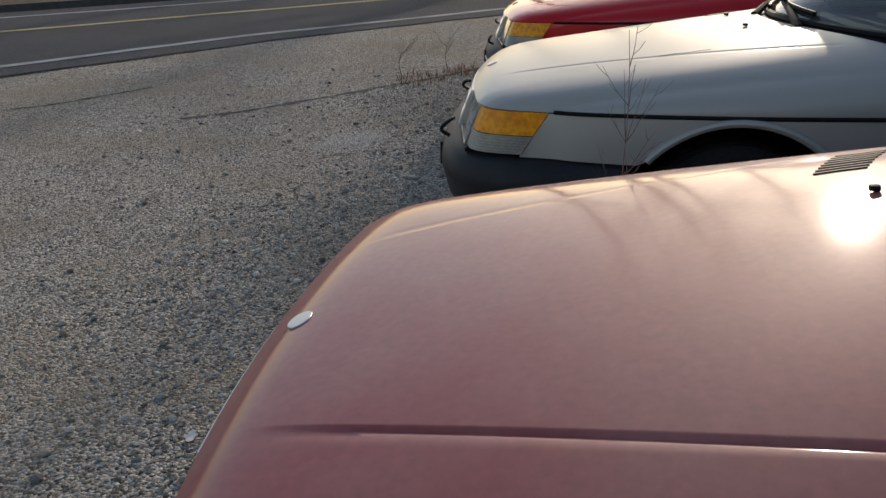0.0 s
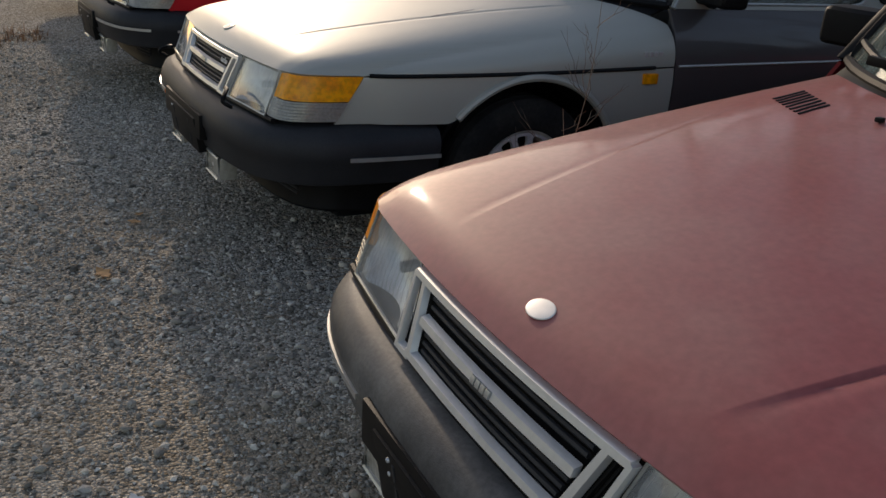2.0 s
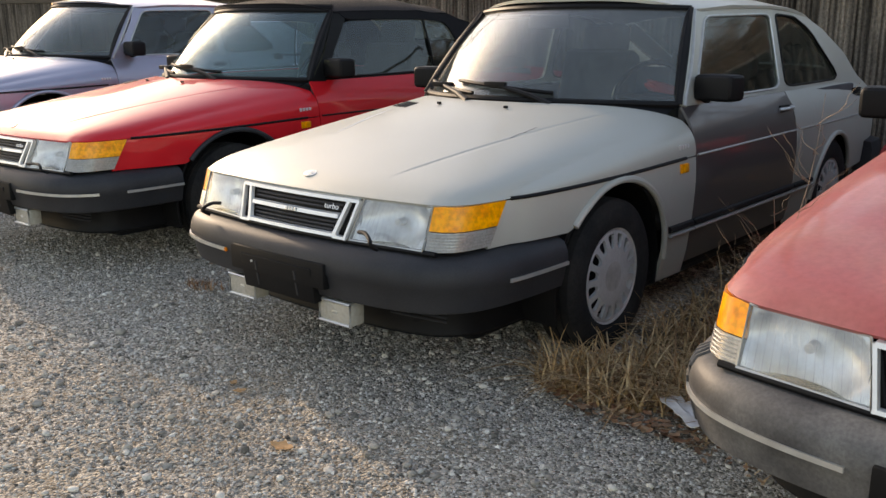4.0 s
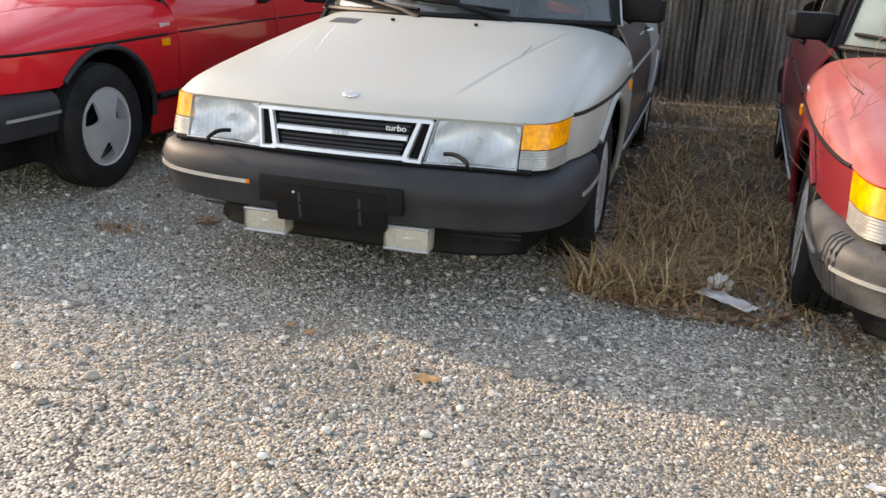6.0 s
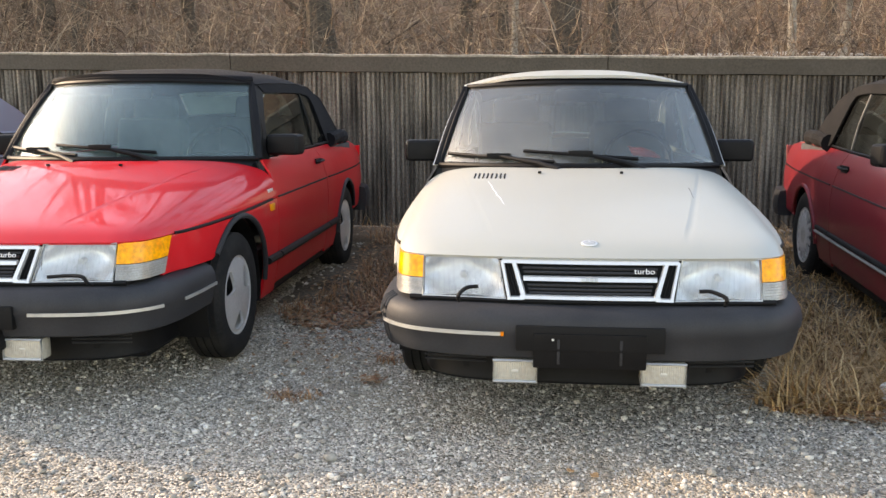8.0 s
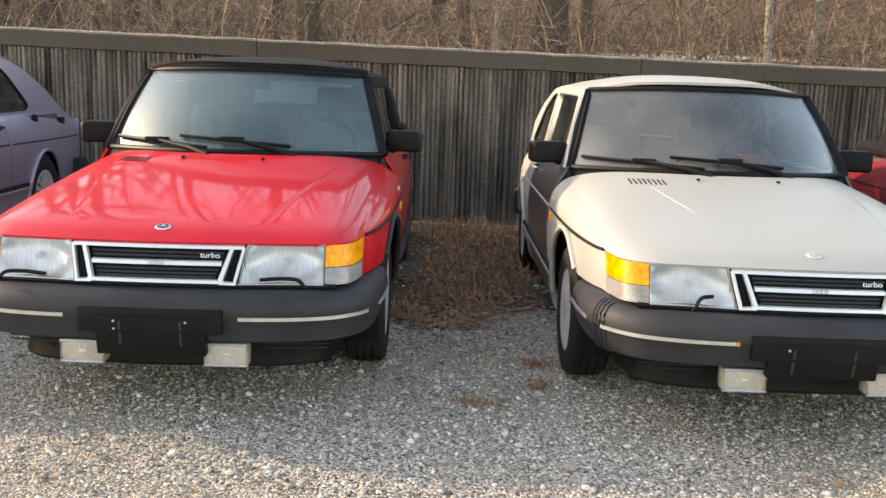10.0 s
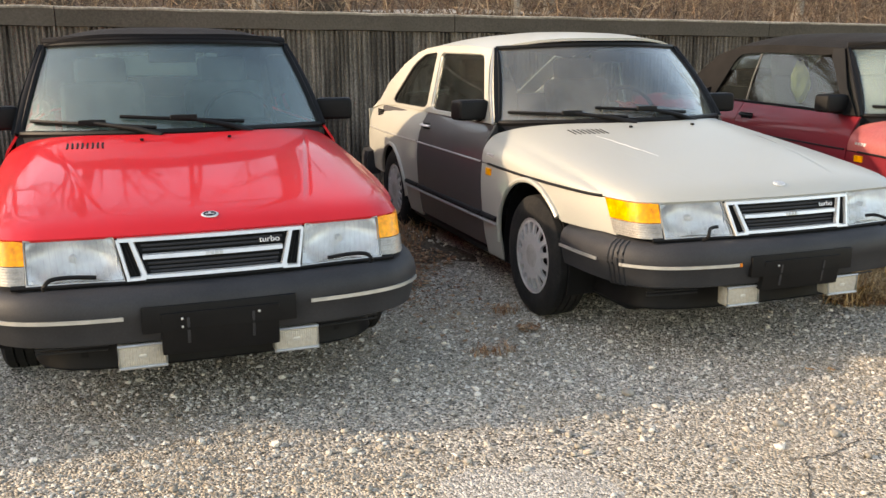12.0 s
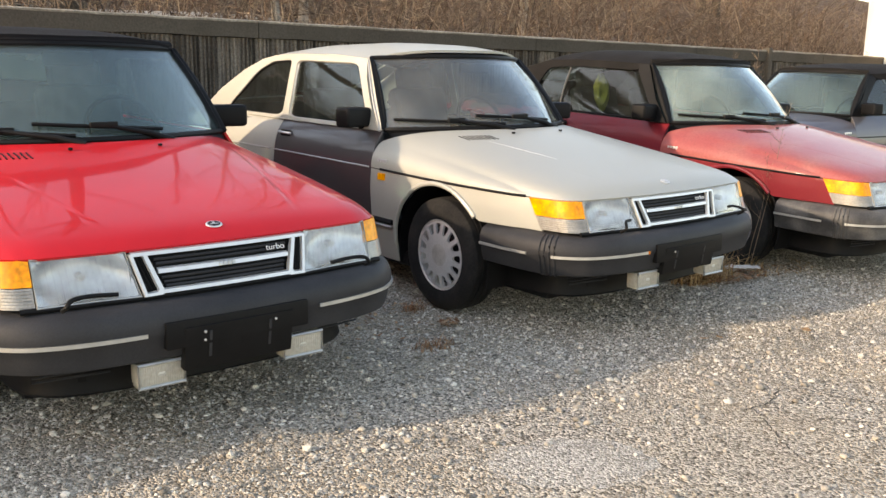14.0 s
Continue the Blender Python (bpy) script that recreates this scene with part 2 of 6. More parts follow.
def spline(pts, n=8):
    pts = [Vector(p) for p in pts]
    q = [pts[0] * 2 - pts[1]] + pts + [pts[-1] * 2 - pts[-2]]
    out = []
    for i in range(1, len(q) - 2):
        for j in range(n):
            t = j / n
            a, b, c, d = q[i - 1], q[i], q[i + 1], q[i + 2]
            out.append(0.5 * (2 * b + (c - a) * t + (2 * a - 5 * b + 4 * c - d) * t * t + (3 * b - a - 3 * c + d) * t ** 3))
    out.append(pts[-1])
    return out


def lathe(profile, seg=48, axis="X", bm=None):
    """profile: (along the axis, radius)."""
    bm = bm or bmesh.new()
    rings = []
    for a, r in profile:
        rings.append([bm.verts.new((a, r * math.cos(k * 2 * math.pi / seg), r * math.sin(k * 2 * math.pi / seg))) for k in range(seg)])
    for i in range(len(rings) - 1):
        for k in range(seg):
            bm.faces.new((rings[i][k], rings[i][(k + 1) % seg], rings[i + 1][(k + 1) % seg], rings[i + 1][k]))
    return bm


def curve(y, ys, vs):
    return float(np.interp(y, ys, vs))


# ---- the shape of the cars: nose at the origin, tail along +y ----
def plan_w(y):
    return curve(y, (0.28, 0.36, 0.45, 0.55, 0.7, 0.9, 1.1, 1.4, 1.7, 2.6, 3.2, 3.6, 4.0, 4.3, 4.5), (0.738, 0.768, 0.786, 0.800, 0.816, 0.828, 0.834, 0.838, 0.840, 0.840, 0.834, 0.822, 0.797, 0.762, 0.725))


def side_x(y, z):
    """Half width of the lower body."""
    s = curve(z, (0.14, 0.2, 0.3, 0.42, 0.55, 0.63, 0.70, 0.76, 0.82, 0.88, 0.94), (-0.075, -0.05, -0.027, -0.012, -0.002, 0.0, -0.004, -0.013, -0.028, -0.052, -0.096))
    return plan_w(y) + s


ARCH_F, ARCH_R, HUB_Z = 0.905, 3.42, 0.31


def belt_z(y):
    return curve(y, (1.5, 2.7, 3.6, 4.1, 4.5), (0.932, 0.938, 0.945, 0.92, 0.86))


def mould_z(y):
    return curve(y, (0.28, 1.0, 1.53, 2.7, 4.4), (0.704, 0.716, 0.728, 0.735, 0.73))


def top_x(y):
    return curve(y, (1.85, 2.2, 2.67, 3.2, 3.7, 4.4), (0.622, 0.648, 0.660, 0.650, 0.66, 0.66))


def upper_x(y, z):
    if z < 0.94:
        return side_x(y, z) + 0.003
    b = side_x(y, 0.94) + 0.003
    k = (z - 0.94) / 0.385
    return b + (top_x(y) - b) * k + 0.014 * math.sin(math.pi * max(0, min(1, k)))


def front_y(x, z):
    """The raked nose: grille and lamps."""
    return 0.13 * x * x - 0.36 * (0.70 - z) - 0.004


WRAP = [Vector(p) for p in ((0.615, 0.050), (0.668, 0.062), (0.700, 0.090), (0.718, 0.135), (0.730, 0.20), (0.738, 0.282))]


HOOD_WRAP = [Vector(p) for p in ((0.592, 0.0456), (0.650, 0.068), (0.690, 0.102), (0.713, 0.150), (0.729, 0.212), (0.738, 0.282))]


def wrap_xy(t):
    f = t * (len(WRAP) - 1); i = min(int(f), len(WRAP) - 2)
    return WRAP[i].lerp(WRAP[i + 1], f - i)


def hood_front(x):
    ax = abs(x)
    if ax <= 0.592:
        return 0.13 * ax * ax
    best = WRAP[-1].y
    for a, b in zip(HOOD_WRAP, HOOD_WRAP[1:]):
        if a.x <= ax <= b.x:
            best = a.y + (b.y - a.y) * (ax - a.x) / max(1e-6, b.x - a.x); break
    return best


def cowl_y(x):
    return min(1.525, 1.10 + 0.43 * (abs(x) / 0.758) ** 2.2)


def hood_point(u, v):
    """u from nose to cowl, v across."""
    ang = (v if v <= 0.5 else 1 - v) * math.pi
    side = -1 if v <= 0.5 else 1
    yside = 0.284 + (1.525 - 0.284) * u
    xe = side_x(yside, mould_z(yside)) if u > 0 else 0.738
    p = 5.6 - 0.9 * u
    c = abs(math.cos(ang)) ** (2 / p)
    x = side * xe * c
    zm = mould_z(yside)
    zc = 0.704 + 0.035 * (1 - math.exp(-u / 0.03)) + 0.212 * u ** 0.86
    q = 2.4
    z = zm + (zc - zm) * abs(math.sin(ang)) ** (2 / q)
    y0, y1 = hood_front(x), cowl_y(x)
    lip = 0.012 * (1 - math.exp(-u / 0.02)) 
    y = y0 - 0.012 + lip + (y1 - y0) * u
    return Vector((x, y, z))


def hood_mesh(crease=0.003):
    """The hood, with two long pressed creases that frame its middle panel."""
    mid, eps = 0.5, 0.007
    half = list(np.linspace(0, mid - 2.2 * eps, 20)) + [mid - eps, mid, mid + eps] + list(np.linspace(mid + 2.2 * eps, 1, 26))
    cols = [-a for a in half[:0:-1]] + half
    nu = 56
    def fn(i, j):
        u = i; c = cols[int(round(j * (len(cols) - 1)))]
        a = abs(c); cx = 0.332 + 0.268 * u
        yside = 0.284 + (1.525 - 0.284) * u
        xe = side_x(yside, mould_z(yside)) if u > 0 else 0.738
        p = 5.6 - 0.9 * u
        if a <= mid:
            ang = math.acos(min(1, (cx * a / mid / xe)) ** (p / 2))
        else:
            ang = math.acos((cx / xe) ** (p / 2)) * (1 - (a - mid) / (1 - mid))
        v = ang / math.pi
        q = hood_point(u, v if c < 0 else 1 - v)
        if abs(a - mid) < 1e-6 and 0.06 < u < 0.95:
            q.z -= crease * (1.0 if c > 0 else 0.3) * min(1, (u - 0.06) / 0.12) * min(1, (0.95 - u) / 0.12)
        return q
    return grid(nu, len(cols) - 1, fn, 0.012)


def hood_at(u, x):
    """The point of the hood at u along it and x across."""
    return min((hood_point(u, 0.08 + 0.84 * j / 300) for j in range(301)), key=lambda c: abs(c.x - x))


def screen_point(a, v):
    """a -1 to 1 across, v up."""
    base = Vector((0.722 * a, 1.145 + 0.395 * a * a, 0.956 - 0.018 * a * a))
    top = Vector((0.600 * a, 1.63 + 0.235 * a * a, 1.366 - 0.014 * a * a))
    p = base.lerp(top, v)
    return p + Vector((0, -0.02, 0.012)) * math.sin(math.pi * v)


def roof_z(y):
    return curve(y, (1.6, 1.9, 2.3, 2.8, 3.2, 3.4), (1.400, 1.440, 1.456, 1.446, 1.400, 1.35))


def side_panel(name, y0, y1, ztop, zbot, mat, car, sx, label="", step=0.03, cut=()):
    ys = sorted({round(y, 4) for y in np.arange(y0, y1, step)} | {y1} | {c for c in cut if y0 <= c <= y1})
    rows = 10
    n = len(ys) - 1
    def fn(u, v):
        y = ys[min(n, int(round(u * n)))]
        z = zbot(y) + (ztop(y) - zbot(y)) * v
        if y < 0.52:
            y2 = y - 0.62 * (0.70 - z) * (0.52 - y) / 0.235
            xw = side_x(max(0.28, y2), z) if y2 > 0.28 else 0.738 - 0.10 * (0.28 - y2)
            return Vector((sx * xw, y2, z))
        return Vector((sx * side_x(y, z), y, z))
    return part(name, grid(n, rows, fn, 0.012), mat, car, label)


def arch_cut(c, r):
    return [c + r * math.cos(math.pi * k / 28) for k in range(29)]


def arch_bottom(y, low, c, r):
    if abs(y - c) < r:
        return max(low, HUB_Z + math.sqrt(r * r - (y - c) ** 2))
    return low


def wheel(car, x, y, sx, style, steer=0.0, alloy="alloy"):
    w = new("wheel"); w.parent = car
    w.matrix_basis = pose(x, y, HUB_Z, 0, 0, (0 if sx > 0 else 180) + steer)
    # outer face looks along +x of the wheel
    prof = [(-0.085, 0.195), (-0.092, 0.215), (-0.094, 0.25), (-0.088, 0.29), (-0.072, 0.307), (-0.042, 0.31), (-0.04, 0.303), (-0.034, 0.303), (-0.032, 0.311), (-0.004, 0.311), (-0.003, 0.303), (0.003, 0.303), (0.004, 0.311), (0.032, 0.311), (0.034, 0.303), (0.04, 0.303), (0.042, 0.31), (0.072, 0.307), (0.088, 0.29), (0.094, 0.25), (0.092, 0.215), (0.085, 0.195)]
    bm = lathe(prof + [prof[0]], 56)
    part("tyre", bm, M["rubber"], w, "worn black rubber tyre")
    part("rim", lathe([(0.03, 0.165), (0.072, 0.178), (0.082, 0.190), (0.086, 0.199), (0.078, 0.201), (-0.08, 0.196), (-0.08, 0.17), (0.02, 0.165)], 56), M[alloy], w)
    holes = []
    out = [(0.182 * math.cos(2 * math.pi * k / 64), 0.182 * math.sin(2 * math.pi * k / 64)) for k in range(64)]
    if style == "three":
        for k in range(3):
            a0 = 2 * math.pi * k / 3 + 0.5
            pts = [(0.168, a0 - 0.46), (0.173, a0), (0.168, a0 + 0.42), (0.115, a0 + 0.36), (0.070, a0 - 0.02), (0.10, a0 - 0.30)]
            holes.append(smooth_loop([(r * math.cos(a), r * math.sin(a)) for r, a in pts], 4))
    else:
        for k in range(15):
            a0 = 2 * math.pi * k / 15
            pts = [(0.174, a0 - 0.145), (0.174, a0 + 0.145), (0.116, a0 + 0.10), (0.116, a0 - 0.10)]
            holes.append(smooth_loop([(r * math.cos(a), r * math.sin(a)) for r, a in pts], 3))
    bm = fill([out] + holes, lambda a, b: (0.066 + 0.016 * math.cos(math.hypot(a, b) / 0.182 * 1.5), a, b), 0.014)
    part("rim_disc", bm, M[alloy if style == "three" else "alloy_bright"], w, "dull alloy wheel disc with " + ("three wide openings" if style == "three" else "a ring of slots"))
    k = 1.0 if style == "three" else 1.72
    cap = lathe([(0.076, 0.062 * k), (0.086, 0.061 * k), (0.089, 0.057 * k), (0.087, 0.050 * k), (0.092, 0.030), (0.093, 0.0001)], 40)
    part("hub_cap", cap, M[alloy], w)
    part("brake_drum", lathe([(0.02, 0.0001), (0.025, 0.15), (-0.05, 0.16), (-0.06, 0.0001)], 32), M["black"], w)
    return w


def text_mesh(body, size, depth=0.001):
    c = bpy.data.curves.new("txt", "FONT")
    c.body, c.size, c.extrude, c.align_x, c.align_y = body, size, depth, "CENTER", "CENTER"
    o = bpy.data.objects.new("txt", c)
    scene.collection.objects.link(o)
    me = bpy.data.meshes.new_from_object(o)
    bpy.data.objects.remove(o)
    bm = bmesh.new(); bm.from_mesh(me)
    return bm


def build_car(label, paint, paint_name, at, top="hatch", wheels="slots", plate=True, bellows=(True, False), fabric="fabric", pillar="paint", steer=0.0,
              strips=(True, True), sill="paint", turbo=True, screen="screen", lamp_wipers=(True, True), alloy="alloy", flank=None, door_paint=None, own_bumper=False, low_wipers=False):
    car = new("car")
    tagged(car, label, "car", "parked cars")
    car.matrix_basis = at
    pm = M[paint]
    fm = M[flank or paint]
    # hood
    hood = part("hood", hood_mesh(0.0045 if paint == "maroon" else 0.0024), pm, car, paint_name + " clamshell hood", 50)
    bm = lathe([(0.0, 0.0001), (0.0, 0.0255), (0.002, 0.027), (0.0035, 0.026), (0.0042, 0.020), (0.0040, 0.0001)], 32)
    p = hood_point(0.05, 0.5); q = hood_point(0.07, 0.5)
    tilt = math.atan2(q.z - p.z, q.y - p.y)
    bm.transform(Matrix.Translation(p + Vector((0, 0, -0.001))) @ Matrix.Rotation(tilt, 4, "X") @ Matrix.Diagonal((1.12, 0.82, 1, 1)) @ Matrix.Rotation(-math.pi / 2, 4, "Y"))
    badge = part("badge", bm, M["chrome"], hood, "small oval badge")
    at_badge = Matrix.Translation(p + Vector((0, 0, 0.0028))) @ Matrix.Rotation(tilt, 4, "X") @ Matrix.Diagonal((1.12, 0.82, 1, 1))
    if paint != "maroon":
        bm = lathe([(0.0, 0.0001), (0.0, 0.021), (0.0012, 0.0205), (0.0016, 0.0001)], 24)
        bm.transform(at_badge @ Matrix.Rotation(-math.pi / 2, 4, "Y"))
        part("badge_face", bm, M["strip" if paint == "champagne" else "bumper"], badge)
        bm = box(-0.014, 0.014, -0.006, -0.002, 0.0008, 0.0026, 0.0005)
        box(-0.004, 0.004, 0.001, 0.012, 0.0008, 0.0026, 0.0005, bm)
        bm.transform(at_badge)
        part("badge_relief", bm, M["chrome"], badge)
    for x in (-0.19, 0.19):
        bm = box(x - 0.008, x + 0.008, 0.995, 1.013, 0.0, 0.011, 0.004)
        bm.transform(Matrix.Translation((0, 0, hood_point(0.93, 0.5).z - 0.005)))
        part("washer_nozzle", bm, M["black"], hood)
    # slotted air vent at the rear corner of the hood
    for k in range(8):
        x = -0.50 + k * 0.021
        bm = bmesh.new()
        pts = []
        for uu in (0.80, 0.84, 0.88):
            best = min((hood_point(uu, 0.15 + 0.35 * j / 300) for j in range(301)), key=lambda c: abs(c.x - x))
            pts.append(best + Vector((0, 0, 0.001)))
        tube(pts, 0.0042, 6, bm, 0.5)
        part("vent_slot", bm, M["black"], hood)
    if paint == "champagne":
        scratch = [hood_at(0.76 - 0.34 * t, -0.43 + 0.10 * t) + Vector((0, 0, 0.0005)) for t in np.linspace(0, 1, 9)]
        part("scratch", tube(scratch, [0.0012 + 0.0022 * math.sin(math.pi * i / 8) for i in range(9)], 6, flat=0.4), M["white"], hood, "long pale scratch in the paint")
        mark = [hood_at(0.66 - 0.14 * t, 0.47) + Vector((0, 0, 0.0003)) for t in np.linspace(0, 1, 7)]
        part("dark_scratch", tube(mark, 0.0012, 5, flat=0.4), M["bumper"], hood, "short dark scratch in the paint")
    for sx in (-1, 1):
        # fender, door, quarter panel
        fb = lambda y: max(0.545, arch_bottom(y, 0.2, ARCH_F, 0.392)) if y < 0.75 else arch_bottom(y, 0.20, ARCH_F, 0.392)
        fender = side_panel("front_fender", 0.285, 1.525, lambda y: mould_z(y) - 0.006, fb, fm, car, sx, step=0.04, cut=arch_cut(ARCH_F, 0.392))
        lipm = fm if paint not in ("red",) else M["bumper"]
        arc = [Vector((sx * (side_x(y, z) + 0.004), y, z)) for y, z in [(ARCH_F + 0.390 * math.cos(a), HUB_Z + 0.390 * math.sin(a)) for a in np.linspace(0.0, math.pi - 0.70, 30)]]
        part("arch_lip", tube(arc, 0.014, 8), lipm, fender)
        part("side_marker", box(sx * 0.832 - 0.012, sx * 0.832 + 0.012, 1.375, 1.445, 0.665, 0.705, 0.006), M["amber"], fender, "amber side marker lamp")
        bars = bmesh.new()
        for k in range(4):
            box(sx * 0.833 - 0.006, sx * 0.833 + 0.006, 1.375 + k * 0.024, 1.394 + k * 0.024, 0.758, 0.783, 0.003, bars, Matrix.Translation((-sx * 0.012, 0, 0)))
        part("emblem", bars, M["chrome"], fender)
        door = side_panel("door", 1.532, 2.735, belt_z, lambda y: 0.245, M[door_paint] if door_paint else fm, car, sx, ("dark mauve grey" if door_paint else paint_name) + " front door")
        # sill in black: the shadow below the doors is put into its colour
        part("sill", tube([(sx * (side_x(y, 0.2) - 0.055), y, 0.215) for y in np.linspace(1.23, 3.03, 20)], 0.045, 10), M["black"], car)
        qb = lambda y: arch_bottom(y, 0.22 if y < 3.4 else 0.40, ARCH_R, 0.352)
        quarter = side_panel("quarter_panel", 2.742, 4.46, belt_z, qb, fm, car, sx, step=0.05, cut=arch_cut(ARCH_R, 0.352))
        arc = [Vector((sx * (side_x(y, z) + 0.004), y, z)) for y, z in [(ARCH_R + 0.350 * math.cos(a), HUB_Z + 0.350 * math.sin(a)) for a in np.linspace(0.35, math.pi, 30)]]
        part("arch_lip", tube(arc, 0.014, 8), lipm, quarter)
        # inner arch liners
        for cy in (ARCH_F, ARCH_R):
            def liner(u, v, cy=cy):
                a = -0.3 + u * (math.pi + 0.6)
                return Vector((sx * (0.50 + 0.29 * v), cy + (0.396 if cy == ARCH_F else 0.378) * math.cos(a), HUB_Z + (0.396 if cy == ARCH_F else 0.378) * math.sin(a)))
            part("arch_liner", grid(24, 3, liner, 0.01), M["black"], car)
        # black moulding along the flank
        line = [(sx * (side_x(y, mould_z(y)) + 0.002), y, mould_z(y)) for y in np.linspace(0.30, 4.40, 70)]
        part("moulding", tube(line[:20], 0.0075, 6), M["black"], fender)
        part("moulding", tube(line[21:42], 0.0055, 6), M["strip" if door_paint else "black"], door)
        part("moulding", tube(line[42:], 0.0055, 6), M["strip" if door_paint else "black"], quarter)
        strip_m = M["strip"] if sill == "paint" else M["black"]
        for y_a, y_b, panel in ((1.31, 1.522, fender), (1.535, 2.732, door), (2.745, 3.03, quarter)):
            rub = [(sx * (side_x(y, 0.405) + (0.014 if sill == "paint" else 0.006)), y, 0.405) for y in np.linspace(y_a, y_b, 10)]
            part("rubbing_strip", tube(rub, 0.010 if sill == "paint" else 0.026, 8, flat=0.8), strip_m, panel)
            if sill == "paint":
                low_r = [(sx * (side_x(y, 0.43) + 0.002), y, 0.430) for y in np.linspace(y_a, y_b, 10)]
                part("strip_backing", tube(low_r, 0.017, 8, flat=0.9), M["black"], panel)
        # door handle
        bm = tube([(sx * (side_x(2.56, 0.85) + 0.004), 2.54, 0.852), (sx * (side_x(2.56, 0.85) + 0.028), 2.57, 0.856), (sx * (side_x(2.56, 0.85) + 0.028), 2.66, 0.858), (sx * (side_x(2.66, 0.85) + 0.004), 2.69, 0.858)], 0.011, 8, flat=0.8)
        part("handle", bm, M["chrome"] if paint == "champagne" else M["black"], door)
        part("handle_recess", box(sx * (side_x(2.6, 0.85)) - 0.006, sx * side_x(2.6, 0.85) + 0.004, 2.55, 2.68, 0.825, 0.872, 0.003), M["black"], door)
        if own_bumper:
            bm = lathe([(-0.004, 0.0001), (-0.004, 0.05), (0.006, 0.045), (0.010, 0.0001)], 24)
            bm.transform(Matrix.Translation((sx * side_x(3.36, 0.89), 3.36, 0.89)) @ Matrix.Diagonal((sx, 1.25, 0.9, 1)))
            part("rear_handle", bm, M["black"], quarter, "black oval door handle")
        # mirror
        bm = box(-0.098, 0.098, -0.06, 0.06, -0.058, 0.058, 0.028, seg=3)
        bm.transform(Matrix.Translation((sx * 0.838, 1.70, 1.008)) @ Matrix.Rotation(-sx * 0.18, 4, "Z"))
        tube([(sx * 0.76, 1.73, 0.965), (sx * 0.78, 1.72, 0.98), (sx * 0.82, 1.71, 0.99)], 0.036, 10, bm)
        mir = part("mirror", bm, M["black"], door, "black plastic door mirror")
        part("mirror_glass", box(sx * 0.838 - 0.07, sx * 0.838 + 0.07, 1.752, 1.757, 0.965, 1.045, 0.002, m=Matrix.Translation((sx * 0.838, 1.70, 1.008)) @ Matrix.Rotation(-sx * 0.18, 4, "Z") @ Matrix.Translation((-sx * 0.838, -1.70, -1.008))), M["chrome"], mir)
        # upper side
        lay = lambda a, b: Vector((sx * upper_x(a, b), a, b))
        glassy = lambda a, b: Vector((sx * (upper_x(a, b) - 0.006), a, b))
        if top == "hatch":
            win1 = smooth_loop([(1.665, 0.952), (1.945, 1.318), (2.66, 1.334), (2.655, 0.955)], 4, r=0.10)
            win2 = smooth_loop([(2.735, 0.958), (2.735, 1.334), (3.02, 1.322), (3.20, 1.262), (3.63, 0.985), (3.58, 0.960)], 4, r=0.16)
            if own_bumper:
                win2 = smooth_loop([(2.735, 0.958), (2.735, 1.334), (2.90, 1.315), (3.05, 1.24), (3.34, 1.00), (3.28, 0.965)], 4, r=0.16)
            outer = [(1.548, 0.932), (1.60, 0.985), (1.70, 1.10), (1.80, 1.225), (1.868, 1.345), (2.2, 1.370), (2.67, 1.374), (3.0, 1.362), (3.2, 1.334), (3.45, 1.254), (3.8, 1.11), (4.15, 0.965), (4.40, 0.875)]
            outer += [(y, belt_z(y) - 0.004) for y in (4.1, 3.6, 3.2, 2.7, 2.2)]
            up = part("window_surround", fill([outer, win1, win2], lay, 0.014), pm, car)
            part("window", fill([win1], glassy, 0.004), M["glass"], door)
            part("quarter_window", fill([win2], glassy, 0.004), M["glass"], up)
            for wn_ in (win1, win2):
                part("window_seal", tube([lay(a, b) + Vector((sx * 0.001, 0, 0)) for a, b in wn_], 0.0065, 6, closed=True), M["black"] if wn_ is win2 else M["strip"], up)
            for k in range(4):
                part("vent_slat", box(-0.006, 0.006, 3.86, 4.02, -0.0062, 0.0062, 0.002, m=Matrix.Translation((sx * (side_x(3.94, 0.86) + 0.001), 0, 0.845 + k * 0.0145))), M["black"], up)
        else:
            win1 = smooth_loop([(1.665, 0.950), (1.945, 1.292), (2.66, 1.300), (2.70, 0.952)], 4, r=0.10)
            win2 = smooth_loop([(2.72, 0.955), (2.685, 1.296), (2.90, 1.282), (3.10, 0.962)], 4, r=0.12)
            fr = [(1.548, 0.932), (1.70, 1.10), (1.868, 1.345), (1.96, 1.340), (1.945, 1.292), (1.665, 0.950), (1.66, 0.928)]
            surround_m = pm if pillar == "paint" else M["black"]
            part("windscreen_pillar", fill([fr], lay, 0.02), surround_m, car)
            part("window", fill([win1], glassy, 0.004), M["glass"], door)
            part("quarter_window", fill([win2], glassy, 0.004), M["glass"], quarter)
            part("window_seal", tube([lay(a, b) for a, b in ((1.665, 0.948), (2.2, 0.948), (2.7, 0.95), (3.22, 0.958))], 0.008, 6), M["black"], door)
            part("window_divider", tube([lay(2.71, 0.95), lay(2.69, 1.12), lay(2.672, 1.298)], 0.007, 6), M["bumper_old" if paint == "maroon" else "black"], quarter)
            outer = [(1.90, 1.346), (2.2, 1.358), (2.6, 1.360), (2.95, 1.342), (3.2, 1.275), (3.42, 1.11), (3.62, 0.955), (3.45, 0.945), (3.12, 0.95), (2.92, 1.282), (2.69, 1.303), (2.3, 1.303), (1.97, 1.298)]
            part("soft_top_side", fill([smooth_loop(outer, 3, r=0.2)], lambda a, b: Vector((sx * (upper_x(a, b) + 0.006), a, b)), 0.012), M[fabric], car)
